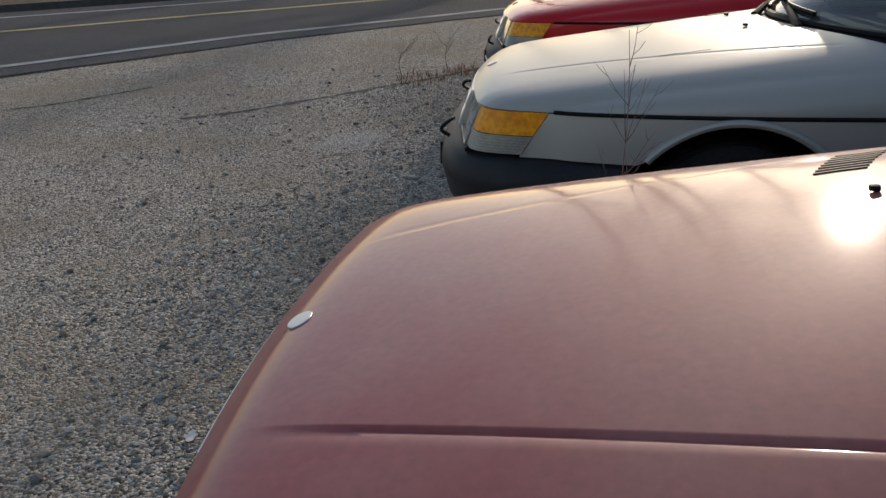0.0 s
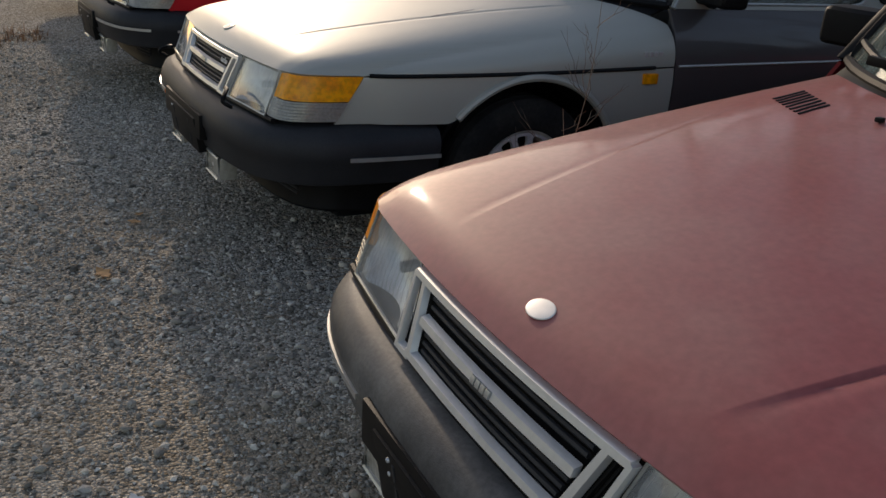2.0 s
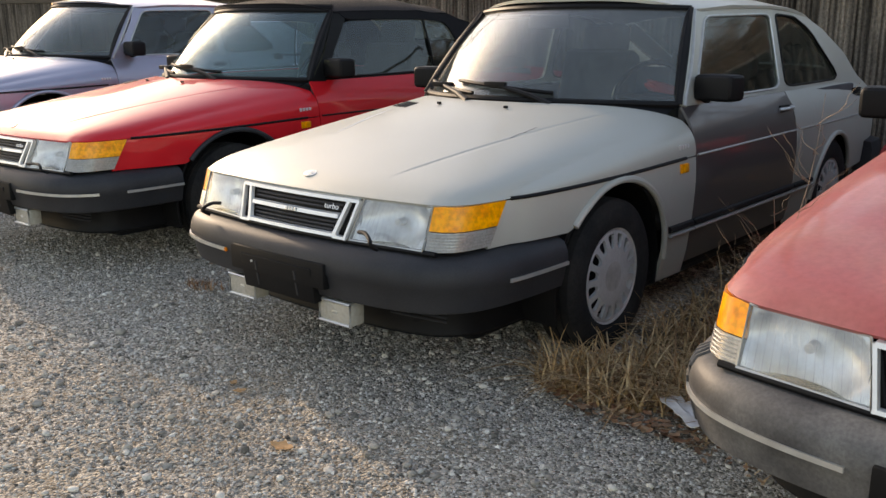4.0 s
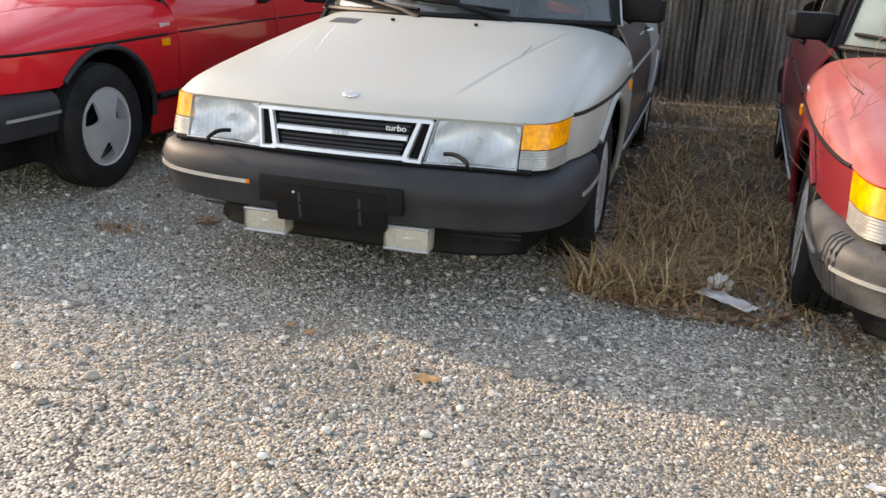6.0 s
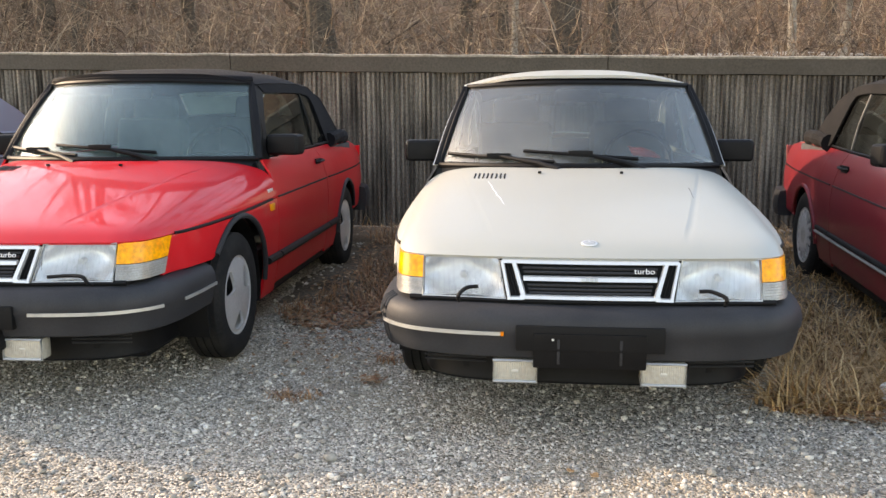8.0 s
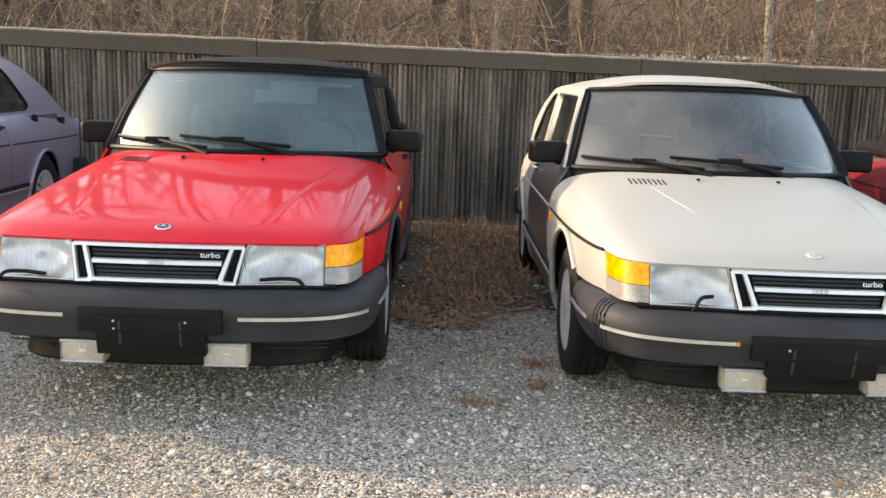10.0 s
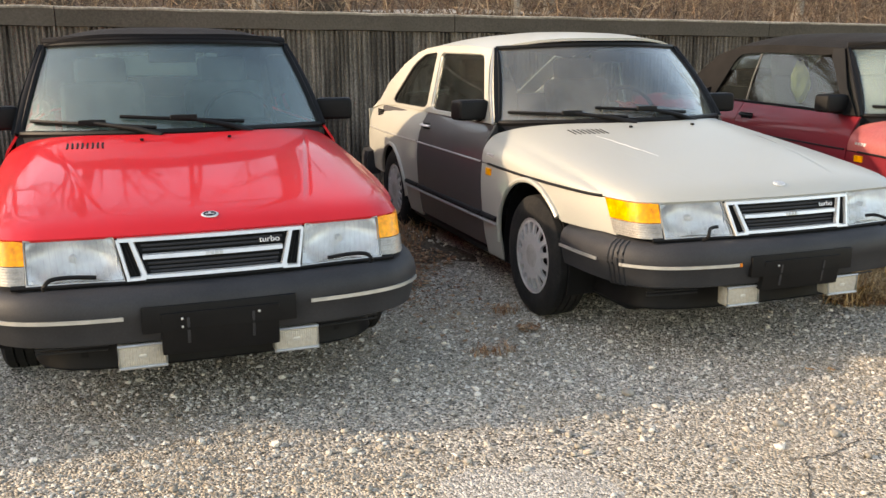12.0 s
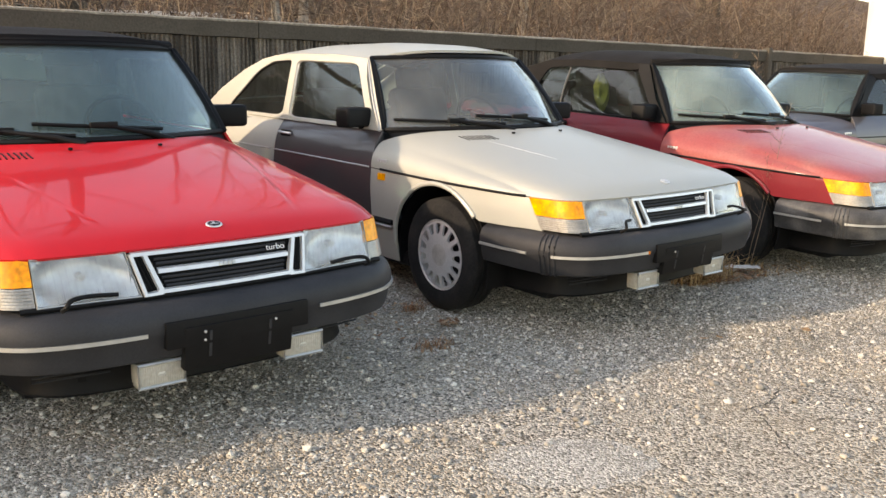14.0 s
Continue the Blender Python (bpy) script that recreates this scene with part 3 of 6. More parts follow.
        def pillar_pt(u, v):
            e = screen_point(sx, u); yy = 1.548 + 0.320 * u; zz = 0.932 + 0.413 * u
            q2 = e.lerp(Vector((sx * (upper_x(yy, zz) + 0.002), yy, zz)), v)
            return q2 + Vector((sx * 0.012, -0.010, 0.004)) * math.sin(math.pi * v)
        scr_side = part("pillar", grid(12, 6, pillar_pt, 0.014), pm if pillar == "paint" else M["black"], car)
        part("pillar_seal", grid(12, 3, lambda u, v: pillar_pt(u, 0.52 * v) + Vector((sx * 0.003, -0.004, 0.001)), 0.006), M["black"], scr_side)
        if top == "hatch":
            bright = [pillar_pt(u, 0.93) + Vector((sx * 0.004, 0, 0)) for u in np.linspace(0, 1, 12)]
            part("pillar_trim", tube(bright, 0.008, 6), M["strip"], car, "bright metal trim")
        # headlamp, indicator
        lz0, lz1 = 0.556, 0.699
        def lamp(u, v):
            xi = 0.331 - 0.030 * (1 - v)
            x = xi + (0.612 - xi) * u
            z = lz0 + (lz1 - lz0) * v
            return Vector((sx * x, front_y(x, z) - 0.006 * math.sin(math.pi * u) * math.sin(math.pi * v), z))
        lampo = part("headlamp", grid(14, 8, lamp, 0.004), M["lamp_glass"], car, "cloudy glass headlamp")
        def bowl(u, v):
            q2 = lamp(0.015 + 0.97 * u, 0.02 + 0.96 * v)
            r2 = min(1.0, ((u - 0.5) / 0.5) ** 2 * 0.9 + ((v - 0.5) / 0.5) ** 2 * 0.6)
            return q2 + Vector((0, 0.012 + 0.062 * (1 - r2 ** 1.6), 0))
        part("reflector", grid(22, 12, bowl, 0.003), M["reflector"], lampo, "dull silver lamp reflector")
        c = bowl(0.5, 0.5)
        bm = lathe([(0.0, 0.0001), (0.0, 0.013), (-0.034, 0.012), (-0.036, 0.0001)], 16)
        bm.transform(Matrix.Translation(c) @ Matrix.Rotation(math.pi / 2, 4, "Z"))
        part("bulb_shield", bm, M["strip"], lampo)
        rib = bmesh.new()
        for k in range(1, 15):
            tube([lamp(k / 15, v) + Vector((0, 0.0005, 0)) for v in (0.06, 0.5, 0.94)], 0.0006, 4, rib)
        part("lens_ribs", rib, M["lamp_glass"], lampo)
        part("lamp_frame", tube([lamp(0, 0), lamp(1, 0), lamp(1, 1), lamp(0, 1)], 0.0042, 6, closed=True), M["strip"], lampo)
        lw = lamp_wipers[0 if sx < 0 else 1]
        arm = [(sx * 0.47, -0.075, 0.553), (sx * 0.47, -0.105, 0.572), (sx * 0.462, -0.10, 0.588), (sx * 0.44 if sx < 0 else 0.42, -0.078, 0.602), (sx * 0.40 if sx < 0 else 0.38, -0.07, 0.606 if sx < 0 else 0.60)]
        if low_wipers:
            arm = [(sx * 0.555, -0.062, 0.553), (sx * 0.552, -0.092, 0.568), (sx * 0.53, -0.088, 0.590), (sx * 0.47, -0.080, 0.592), (sx * 0.39, -0.085, 0.586)]
        if lw:
            part("lamp_wiper", tube(spline(arm, 4), 0.0075, 6), M["black"], lampo, "black headlamp wiper arm")
        def ind(u, v, z0=0.556, z1=0.700):
            q2 = wrap_xy(u); z = z0 + (z1 - z0) * v
            back = -0.36 * (0.70 - z) * (1 - 0.75 * u)
            return Vector((sx * (q2.x + 0.010 * (0.70 - z)), q2.y + back - 0.53 * (0.70 - z) * u * u, z))
        indo = part("indicator", grid(16, 5, lambda u, v: ind(u, v, 0.620, 0.700), 0.02), M["amber"], car, "amber indicator lens")
        low_l = part("side_lamp", grid(16, 5, lambda u, v: ind(u, v, 0.556, 0.617), 0.02), M["lens_clear"], indo, "clear ribbed lower lens")
        rib = bmesh.new()
        for k in range(6):
            tube([ind(u, 0.1 + k * 0.16, 0.556, 0.617) * 1.0 + Vector((sx * 0.001, -0.001, 0)) for u in np.linspace(0.02, 0.98, 14)], 0.0016, 4, rib)
        part("lens_ribs", rib, M["lens_clear"], low_l)
        part("bulb", box(sx * 0.70 - 0.012, sx * 0.70 + 0.012, 0.16, 0.19, 0.645, 0.675, 0.008), M["amber"], indo)
        # fog lamp
        fo = part("fog_lamp", box(sx * 0.265 - 0.082, sx * 0.265 + 0.082, -0.088, -0.02, 0.255, 0.340, 0.012), M["fog"], car, "yellowed rectangular fog lamp")
        part("fog_frame", tube([(sx * 0.265 + a * 0.079, -0.089, 0.2975 + b * 0.039) for a, b in ((-1, -1), (1, -1), (1, 1), (-1, 1))], 0.006, 6, closed=True), M["strip"], fo)
        part("fog_bulb", box(sx * 0.265 - 0.016, sx * 0.265 + 0.016, -0.0895, -0.08, 0.288, 0.307, 0.008), M["strip"], fo)
        part("fog_bracket", box(sx * 0.265 - 0.02, sx * 0.265 + 0.02, -0.06, 0.0, 0.33, 0.38, 0.005), M["black"], fo)
        # windscreen wiper and tail lamp
        x0 = -0.10 if sx < 0 else 0.32
        x1 = x0 - 0.56
        a0 = x0 / 0.742
        w0 = screen_point(a0, -0.05) + Vector((0, -0.035, 0.01))
        blade = [screen_point((x1 + t * 0.56) / 0.742, (0.11 if sx < 0 else 0.14) - 0.08 * t) + Vector((0, -0.012, 0.008)) for t in np.linspace(-0.08, 0.96, 9)]
        mid = blade[4] + Vector((0, -0.008, 0.008))
        wb = tube([w0, w0.lerp(mid, 0.35) + Vector((0, -0.004, 0.010)), mid], [0.017, 0.013, 0.008], 8)
        wip = part("windscreen_wiper", wb, M["black"], car, "black windscreen wiper")
        part("wiper_blade", tube(blade, 0.0095, 6), M["black"], wip)
        part("pivot_cover", box(w0.x - 0.045, w0.x + 0.045, w0.y - 0.022, w0.y + 0.03, w0.z - 0.045, w0.z - 0.008, 0.008), M["black"], wip)
        part("blade_joint", box(mid.x - 0.06, mid.x + 0.06, mid.y - 0.010, mid.y + 0.010, mid.z - 0.010, mid.z + 0.014, 0.005), M["black"], wip)
        part("tail_lamp", grid(4, 4, lambda u, v: Vector((sx * (0.40 + 0.32 * u), 4.50 - 0.05 * u * u, 0.58 + 0.17 * v)), 0.03), M["tail"], car)
        wheel(car, sx * 0.715, ARCH_F, sx, wheels, steer, alloy)
        wheel(car, sx * 0.72, ARCH_R, sx, wheels, 0.0, alloy)
    # grille
    gr = new("grille"); gr.parent = car
    def g(x, z, d=0.0):
        return Vector((x, front_y(x, z) - d, z))
    part("backing", grid(12, 4, lambda u, v: g(-0.322 + 0.644 * u, 0.56 + 0.135 * v, -0.02), 0.008), M["black"], gr)
    def bar(p0, p1, w0, w1, d=0.012):
        """A flat bright bar in the nose between two points."""
        bm = bmesh.new()
        n = 12
        rows = []
        for i in range(n + 1):
            t = i / n
            x = p0[0] + (p1[0] - p0[0]) * t; z = p0[1] + (p1[1] - p0[1]) * t
            dx, dz = p1[0] - p0[0], p1[1] - p0[1]
            ln = math.hypot(dx, dz); nx, nz = -dz / ln, dx / ln
            w = (w0 + (w1 - w0) * t) / 2
            rows.append([bm.verts.new(g(x + nx * w, z + nz * w, 0.0)), bm.verts.new(g(x + nx * w * 0.7, z + nz * w * 0.7, d)),
                         bm.verts.new(g(x - nx * w * 0.7, z - nz * w * 0.7, d)), bm.verts.new(g(x - nx * w, z - nz * w, 0.0))])
        for i in range(n):
            for k in range(3):
                bm.faces.new((rows[i][k], rows[i + 1][k], rows[i + 1][k + 1], rows[i][k + 1]))
        for r_ in (rows[0], rows[-1]):
            bm.faces.new(r_)
        return bm
    for nm, p0, p1, w0, w1 in (("top_bar", (-0.332, 0.688), (0.332, 0.688), 0.016, 0.016), ("bottom_bar", (-0.262, 0.566), (0.262, 0.566), 0.016, 0.016),
                               ("middle_bar", (-0.25, 0.630), (0.25, 0.630), 0.019, 0.019),
                               ("outer_bar", (-0.333, 0.690), (-0.302, 0.556), 0.014, 0.014), ("outer_bar", (0.333, 0.690), (0.302, 0.556), 0.014, 0.014),
                               ("inner_bar", (-0.288, 0.688), (-0.245, 0.560), 0.018, 0.022), ("inner_bar", (0.288, 0.688), (0.245, 0.560), 0.018, 0.022),
                               ("foot_bar", (-0.31, 0.560), (-0.245, 0.562), 0.012, 0.014), ("foot_bar", (0.31, 0.560), (0.245, 0.562), 0.012, 0.014)):
        part(nm, bar((p0[0] * 0.955, p0[1]), (p1[0] * 0.955, p1[1]), w0, w1, 0.014), M["chrome"], gr)
    for z in (0.665, 0.651, 0.606, 0.592, 0.579):
        h = 0.250 - (0.69 - z) * 0.3
        part("slat", tube([g(x, z, -0.004) for x in np.linspace(-h, h, 9)], 0.0052, 6), M["bumper"], gr)
    for sx in (-1, 1):
        for k in range(3):
            part("side_slat", tube([g(sx * (0.288 + 0.010 * k), 0.678, -0.003), g(sx * (0.252 + 0.012 * k), 0.572, -0.003)], 0.003, 6), M["black"], gr)
    if turbo:
        bm = text_mesh("turbo", 0.029)
        bm.transform(Matrix.Translation(g(0.195, 0.659, 0.008)) @ Matrix.Rotation(math.pi / 2 - 0.33, 4, "X") @ Matrix.Diagonal((1.12, 1, 1, 1)))
        part("lettering", bm, M["white"], gr, "white turbo lettering")
    bm = bmesh.new()
    for k in range(4):
        box(-0.03 + k * 0.0155, -0.018 + k * 0.0155, -0.004, 0.0, -0.007, 0.007, 0.001, bm)
    bm.transform(Matrix.Translation(g(0, 0.630, 0.014)) @ Matrix.Rotation(-0.33, 4, "X"))
    part("emblem", bm, M["strip"], gr)
    part("nose_trim", tube([(x, front_y(x, 0.552) + 0.006, 0.549) for x in np.linspace(-0.66, 0.66, 24)], 0.010, 8), M["black"], car)
    # front bumper
    half = [(0.790, 0.542), (0.786, 0.36), (0.774, 0.22), (0.750, 0.115), (0.700, 0.035), (0.61, -0.030), (0.45, -0.072), (0.22, -0.090), (0.0, -0.096)]
    plan = spline([(x, y, 0) for x, y in half] + [(-x, y, 0) for x, y in half[-2::-1]], 5)
    sec = [(-0.10, 0.345), (-0.01, 0.345), (0.008, 0.352), (0.018, 0.385), (0.027, 0.431), (0.034, 0.441), (0.035, 0.468), (0.030, 0.494), (0.016, 0.520), (-0.015, 0.537), (-0.10, 0.545)]
    def sweep(path, section, bm=None):
        bm = bm or bmesh.new()
        rings = []
        for i, p in enumerate(path):
            d = path[min(i + 1, len(path) - 1)] - path[max(i - 1, 0)]
            d.normalize()
            nrm = Vector((d.y, -d.x, 0)) * -1
            if (p.x * nrm.x + (p.y - 0.6) * nrm.y) < 0:
                nrm = -nrm
            rings.append([bm.verts.new(Vector((p.x, p.y, 0)) + nrm * o + Vector((0, 0, z))) for o, z in section])
        for i in range(len(rings) - 1):
            for k in range(len(section)):
                a, b = rings[i], rings[i + 1]
                bm.faces.new((a[k], b[k], b[(k + 1) % len(section)], a[(k + 1) % len(section)]))
        bm.faces.new(rings[0]); bm.faces.new(rings[-1])
        return bm
    bump = part("front_bumper", sweep(plan, sec), M["bumper_old" if paint == "maroon" else paint if own_bumper else "bumper"], car, "lavender grey painted bumper with a black band" if own_bumper else "scuffed dark grey plastic front bumper", 50)
    lf = [(0.0335, 0.437), (0.040, 0.437), (0.040, 0.450), (0.0335, 0.450)]
    if own_bumper:
        part("bumper_band", sweep(plan, [(0.030, 0.425), (0.043, 0.425), (0.043, 0.482), (0.028, 0.482)]), M["black"], bump, "black rubbing band")
    for sx in (-1, 1):
        if strips[0 if sx < 0 else 1]:
            front = [p for p in plan if 0.30 <= sx * p.x <= 0.745]
            part("bumper_strip", sweep(front, lf), M["strip"], bump, "thin silver strip")
            if paint == "champagne":
                inner = min(front, key=lambda p: abs(p.x))
                part("strip_end", box(inner.x - 0.002, inner.x + 0.010, inner.y - 0.0415, inner.y - 0.030, 0.436, 0.451, 0.002), M["amber"], bump, "rust-orange strip end")
        sidep = [p for p in plan if sx * p.x > 0.765 and p.y > 0.21]
        part("bumper_strip", sweep(sidep, lf), M["strip"], bump)
        if bellows[0 if sx < 0 else 1]:
            for k in range(4):
                j = [i for i, p in enumerate(plan) if sx * p.x > 0 and p.y > 0.085 + k * 0.022]
                i0 = j[-1] if sx > 0 else j[0]
                a_, b_ = plan[i0], plan[i0 + (1 if sx > 0 else -1)]
                t = (a_.y - (0.085 + k * 0.022)) / max(1e-5, a_.y - b_.y)
                c = a_.lerp(b_, t); d = (b_ - a_).normalized()
                nrm = Vector((d.y, -d.x, 0)); nrm = nrm if nrm.x * sx > 0 else -nrm
                pts = [Vector((c.x, c.y, 0)) + nrm * (o + 0.001) + Vector((0, 0, z)) for o, z in sec[1:10]]
                part("bumper_fold", tube(pts, 0.0060, 6), M["bumper_old" if paint == "maroon" else "bumper"], bump)
    vz = [(-0.06, 0.205), (0.0, 0.20), (0.006, 0.21), (-0.004, 0.25), (0.0, 0.36), (-0.08, 0.36)]
    val_path = [Vector((p.x * 0.82, p.y * 0.75 + 0.155, 0)) for p in plan]
    part("front_spoiler", sweep(val_path, vz), M["black"], car, "black plastic lower spoiler")
    for sx in (-1, 1):
        slot = bmesh.new()
        for k in range(3):
            tube([Vector((sx * x, 0.060 + 0.12 * x * x, 0.315 - 0.016 * k)) for x in np.linspace(0.38, 0.62, 8)], 0.004, 6, slot)
        part("spoiler_slats", slot, M["bumper"], car)
    if plate:
        lean_in = Matrix.Translation((0, -0.139, 0.452)) @ Matrix.Rotation(0.16, 4, "X") @ Matrix.Translation((0, 0.139, -0.452))
        ph = part("plate_holder", box(-0.20, 0.20, -0.141, -0.105, 0.318 if paint == "champagne" else 0.296, 0.452, 0.006, m=lean_in), M["black"], bump, "empty black plate holder")
        part("plate_bracket", box(-0.262, 0.262, -0.1345, -0.10, 0.385, 0.478, 0.006), M["black"], ph)
        for x in (-0.11, 0.11):
            part("plate_slot", box(x - 0.005, x + 0.005, -0.1435, -0.138, 0.336, 0.432, 0.002, m=lean_in), M["bumper"], ph, "worn vertical slot")
        for x, z in ((-0.13, 0.43),) if paint == "champagne" else ((-0.13, 0.43), (-0.13, 0.40), (0.13, 0.43)):
            bm = lathe([(0, 0.0001), (0, 0.005), (0.004, 0.004), (0.005, 0.0001)], 12)
            bm.transform(lean_in @ Matrix.Translation((x, -0.141, z)) @ Matrix.Rotation(-math.pi / 2, 4, "Z"))
            part("bolt", bm, M["chrome"], ph)
    # cowl, windscreen
    def cowl(u, v):
        x = (2 * u - 1) * 0.70
        low = hood_at(1.0, x)
        e = screen_point(2 * u - 1, 0)
        return Vector((x, low.y - 0.03, low.z - 0.020)).lerp(Vector((e.x, e.y + 0.03, e.z + 0.004)), v)
    part("cowl", grid(32, 3, cowl, 0.008), M["black"], car)
    scr = part("windscreen", grid(32, 10, lambda u, v: screen_point(2 * u - 1, v), 0.005), M[screen], car, "hazy curved windscreen")
    rim_pts = [screen_point(a, 0) for a in np.linspace(-1, 1, 21)] + [screen_point(1, v) for v in np.linspace(0.1, 0.9, 6)] + [screen_point(a, 1) for a in np.linspace(1, -1, 21)] + [screen_point(-1, v) for v in np.linspace(0.9, 0.1, 6)]
    part("windscreen_seal", tube(rim_pts, 0.016, 8, closed=True), M["black"], scr)
    bm = box(-0.115, 0.115, -0.012, 0.012, -0.034, 0.034, 0.012)
    bm.transform(Matrix.Translation(screen_point(0.0, 0.82) + Vector((0, 0.07, 0))))
    part("rear_view_mirror", bm, M["black"], scr)
    # roof
    if top == "hatch":
        def roof(u, v):
            a = 2 * v - 1
            y0 = 1.63 + 0.235 * a * a
            y = y0 + (3.36 - y0) * u
            xe = top_x(y) + 0.004 if u > 0 else 0.610
            xe = min(xe, 0.612 + 0.3 * max(0, y - 1.865)) if y < 1.97 else xe
            ze = curve(y, (1.86, 2.2, 2.67, 3.0, 3.2, 3.4), (1.345, 1.370, 1.374, 1.362, 1.334, 1.268))
            k = 1 - abs(a) ** 2.6
            return Vector((a * xe, y, ze + (roof_z(y) - ze) * k + 0.002))
        part("roof", grid(30, 28, roof, 0.015), pm, car, paint_name + " roof")
        part("headliner", grid(16, 12, lambda u, v: roof(0.03 + 0.94 * u, 0.03 + 0.94 * v) + Vector((0, 0, -0.030)), 0.006), M["cabin"], car, "dark grey fabric roof lining")
        edge = lambda u: Vector((0.655, 3.36 + 1.06 * u, curve(3.36 + 1.06 * u, (3.36, 3.45, 3.8, 4.15, 4.42), (1.282, 1.25, 1.11, 0.965, 0.870))))
        def hatch_pt(u, v):
            a = 2 * v - 1; e = edge(u)
            return Vector((a * e.x, e.y + 0.04 * (1 - a * a), e.z + 0.062 * (1 - abs(a) ** 2.6) * (1 - u) + 0.02 * u * (1 - a * a)))
        gl_u = (0.06, 0.66); gl_v = (0.10, 0.90)
        tg = part("tailgate", grid(10, 16, lambda u, v: hatch_pt(gl_u[1] + (1 - gl_u[1]) * u, v), 0.015), pm, car, paint_name + " sloping tailgate")
        for lo, hi in ((0.0, gl_v[0]), (gl_v[1], 1.0)):
            part("tailgate_edge", grid(12, 3, lambda u, v: hatch_pt(u * gl_u[1], lo + (hi - lo) * v), 0.015), pm, tg)
        part("rear_window", grid(12, 16, lambda u, v: hatch_pt(gl_u[0] * 0.2 + (gl_u[1] - gl_u[0] * 0.2) * u, gl_v[0] + (gl_v[1] - gl_v[0]) * v), 0.005), M["glass"], tg)
    else:
        prof_y = (1.60, 1.9, 2.3, 2.75, 3.05, 3.30, 3.50, 3.70)
        prof_z = (1.402, 1.438, 1.456, 1.448, 1.405, 1.292, 1.13, 0.975)
        def soft(u, v):
            a = 2 * v - 1
            y0 = 1.625 + 0.235 * a * a
            y = y0 + (3.72 - y0) * u
            ys = y - 0.16 * abs(a) ** 3 * (1 if y > 2.6 else 0) * min(1, (y - 2.6) / 0.5) if y > 2.6 else y
            zc = curve(y, prof_y, prof_z)
            ze = curve(y, (1.86, 2.2, 2.6, 2.95, 3.2, 3.42, 3.60, 3.75), (1.350, 1.360, 1.362, 1.344, 1.278, 1.112, 0.965, 0.94))
            xe = upper_x(max(1.86, y), ze) + 0.010
            xe = min(xe, 0.622 + 0.3 * max(0, y - 1.865)) if y < 2.0 else xe
            z = ze + (zc - ze) * (1 - abs(a) ** 3.2)
            z += 0.004 * math.sin(y * 21 + 3 * a) * (1 if y > 2.6 else 0.2)
            return Vector((a * xe, y, z))
        bm = grid(48, 28, soft)
        bm.faces.ensure_lookup_table()
        cut = [bm.faces[i * 28 + j] for i in range(48) for j in range(28) if 0.755 < (i + 0.5) / 48 < 0.885 and 0.23 < (j + 0.5) / 28 < 0.77]
        bmesh.ops.delete(bm, geom=cut, context="FACES")
        bmesh.ops.recalc_face_normals(bm, faces=bm.faces)
        bmesh.ops.solidify(bm, geom=bm.faces[:], thickness=0.014)
        top_ob = part("soft_top", bm, M[fabric], car, "black canvas soft top, closed")
        part("header_rail", tube([screen_point(a, 1.0) + Vector((0, 0.016, 0.018)) for a in np.linspace(-1, 1, 21)], 0.024, 10), M[fabric], top_ob)
        part("rear_window", grid(10, 12, lambda u, v: soft(0.755 + 0.13 * u, 0.22 + 0.56 * v) + Vector((0, 0.012, 0.012)), 0.004), M["plastic_window"], top_ob, "cloudy plastic rear window")
        fold = [Vector((sx_ * (upper_x(y, 0.95) + 0.006), y, 0.965 + 0.02 * math.sin((y - 3.1) * 4))) for sx_, y in [(1, y) for y in np.linspace(3.18, 3.78, 8)]]
        back = [Vector((x, 3.80, 0.965)) for x in np.linspace(0.60, -0.60, 9)]
        left = [Vector((-p.x, p.y, p.z)) for p in fold[::-1]]
        part("top_boot", tube(fold + back + left, [0.052 + 0.008 * math.sin(i * 1.9) for i in range(25)], 10, flat=1.0), M[fabric], top_ob, "folded canvas roll round the rear deck")
        def deck(u, v):
            a = 2 * v - 1
            y = 3.55 + 0.93 * u
            return Vector((a * (side_x(y, 0.93) + 0.01), y, belt_z(y) + 0.012 * (1 - a * a) + 0.002))
        part("rear_deck", grid(10, 14, deck, 0.015), pm, car, paint_name + " rear deck lid")
    # tail
    def tail(u, v):
        a = 2 * v - 1
        z = 0.87 - 0.52 * u
        return Vector((a * (0.725 - 0.03 * u), 4.46 + 0.05 * math.sin(math.pi * min(1, u + 0.2)) * (1 - 0.6 * a * a), z))
    part("rear_panel", grid(8, 14, tail, 0.015), pm, car)
    rb = [(0.80, 4.15), (0.79, 4.35), (0.74, 4.50), (0.60, 4.575), (0.3, 4.60), (0, 4.605)]
    rpath = spline([(x, y, 0) for x, y in rb] + [(-x, y, 0) for x, y in rb[-2::-1]], 4)
    def rsweep():
        bm = bmesh.new(); rings = []
        for i, p in enumerate(rpath):
            d = (rpath[min(i + 1, len(rpath) - 1)] - rpath[max(i - 1, 0)]).normalized()
            nrm = Vector((d.y, -d.x, 0))
            if nrm.x * p.x + nrm.y * (p.y - 3.9) < 0:
                nrm = -nrm
            rings.append([bm.verts.new(Vector((p.x, p.y, 0)) + nrm * o + Vector((0, 0, z))) for o, z in ((-0.08, 0.34), (0.02, 0.34), (0.034, 0.40), (0.034, 0.48), (0.02, 0.53), (-0.08, 0.55))])
        for i in range(len(rings) - 1):
            for k in range(6):
                bm.faces.new((rings[i][k], rings[i + 1][k], rings[i + 1][(k + 1) % 6], rings[i][(k + 1) % 6]))
        bm.faces.new(rings[0]); bm.faces.new(rings[-1])
        return bm
    part("rear_bumper", rsweep(), M["bumper"], car, "dark grey plastic rear bumper")
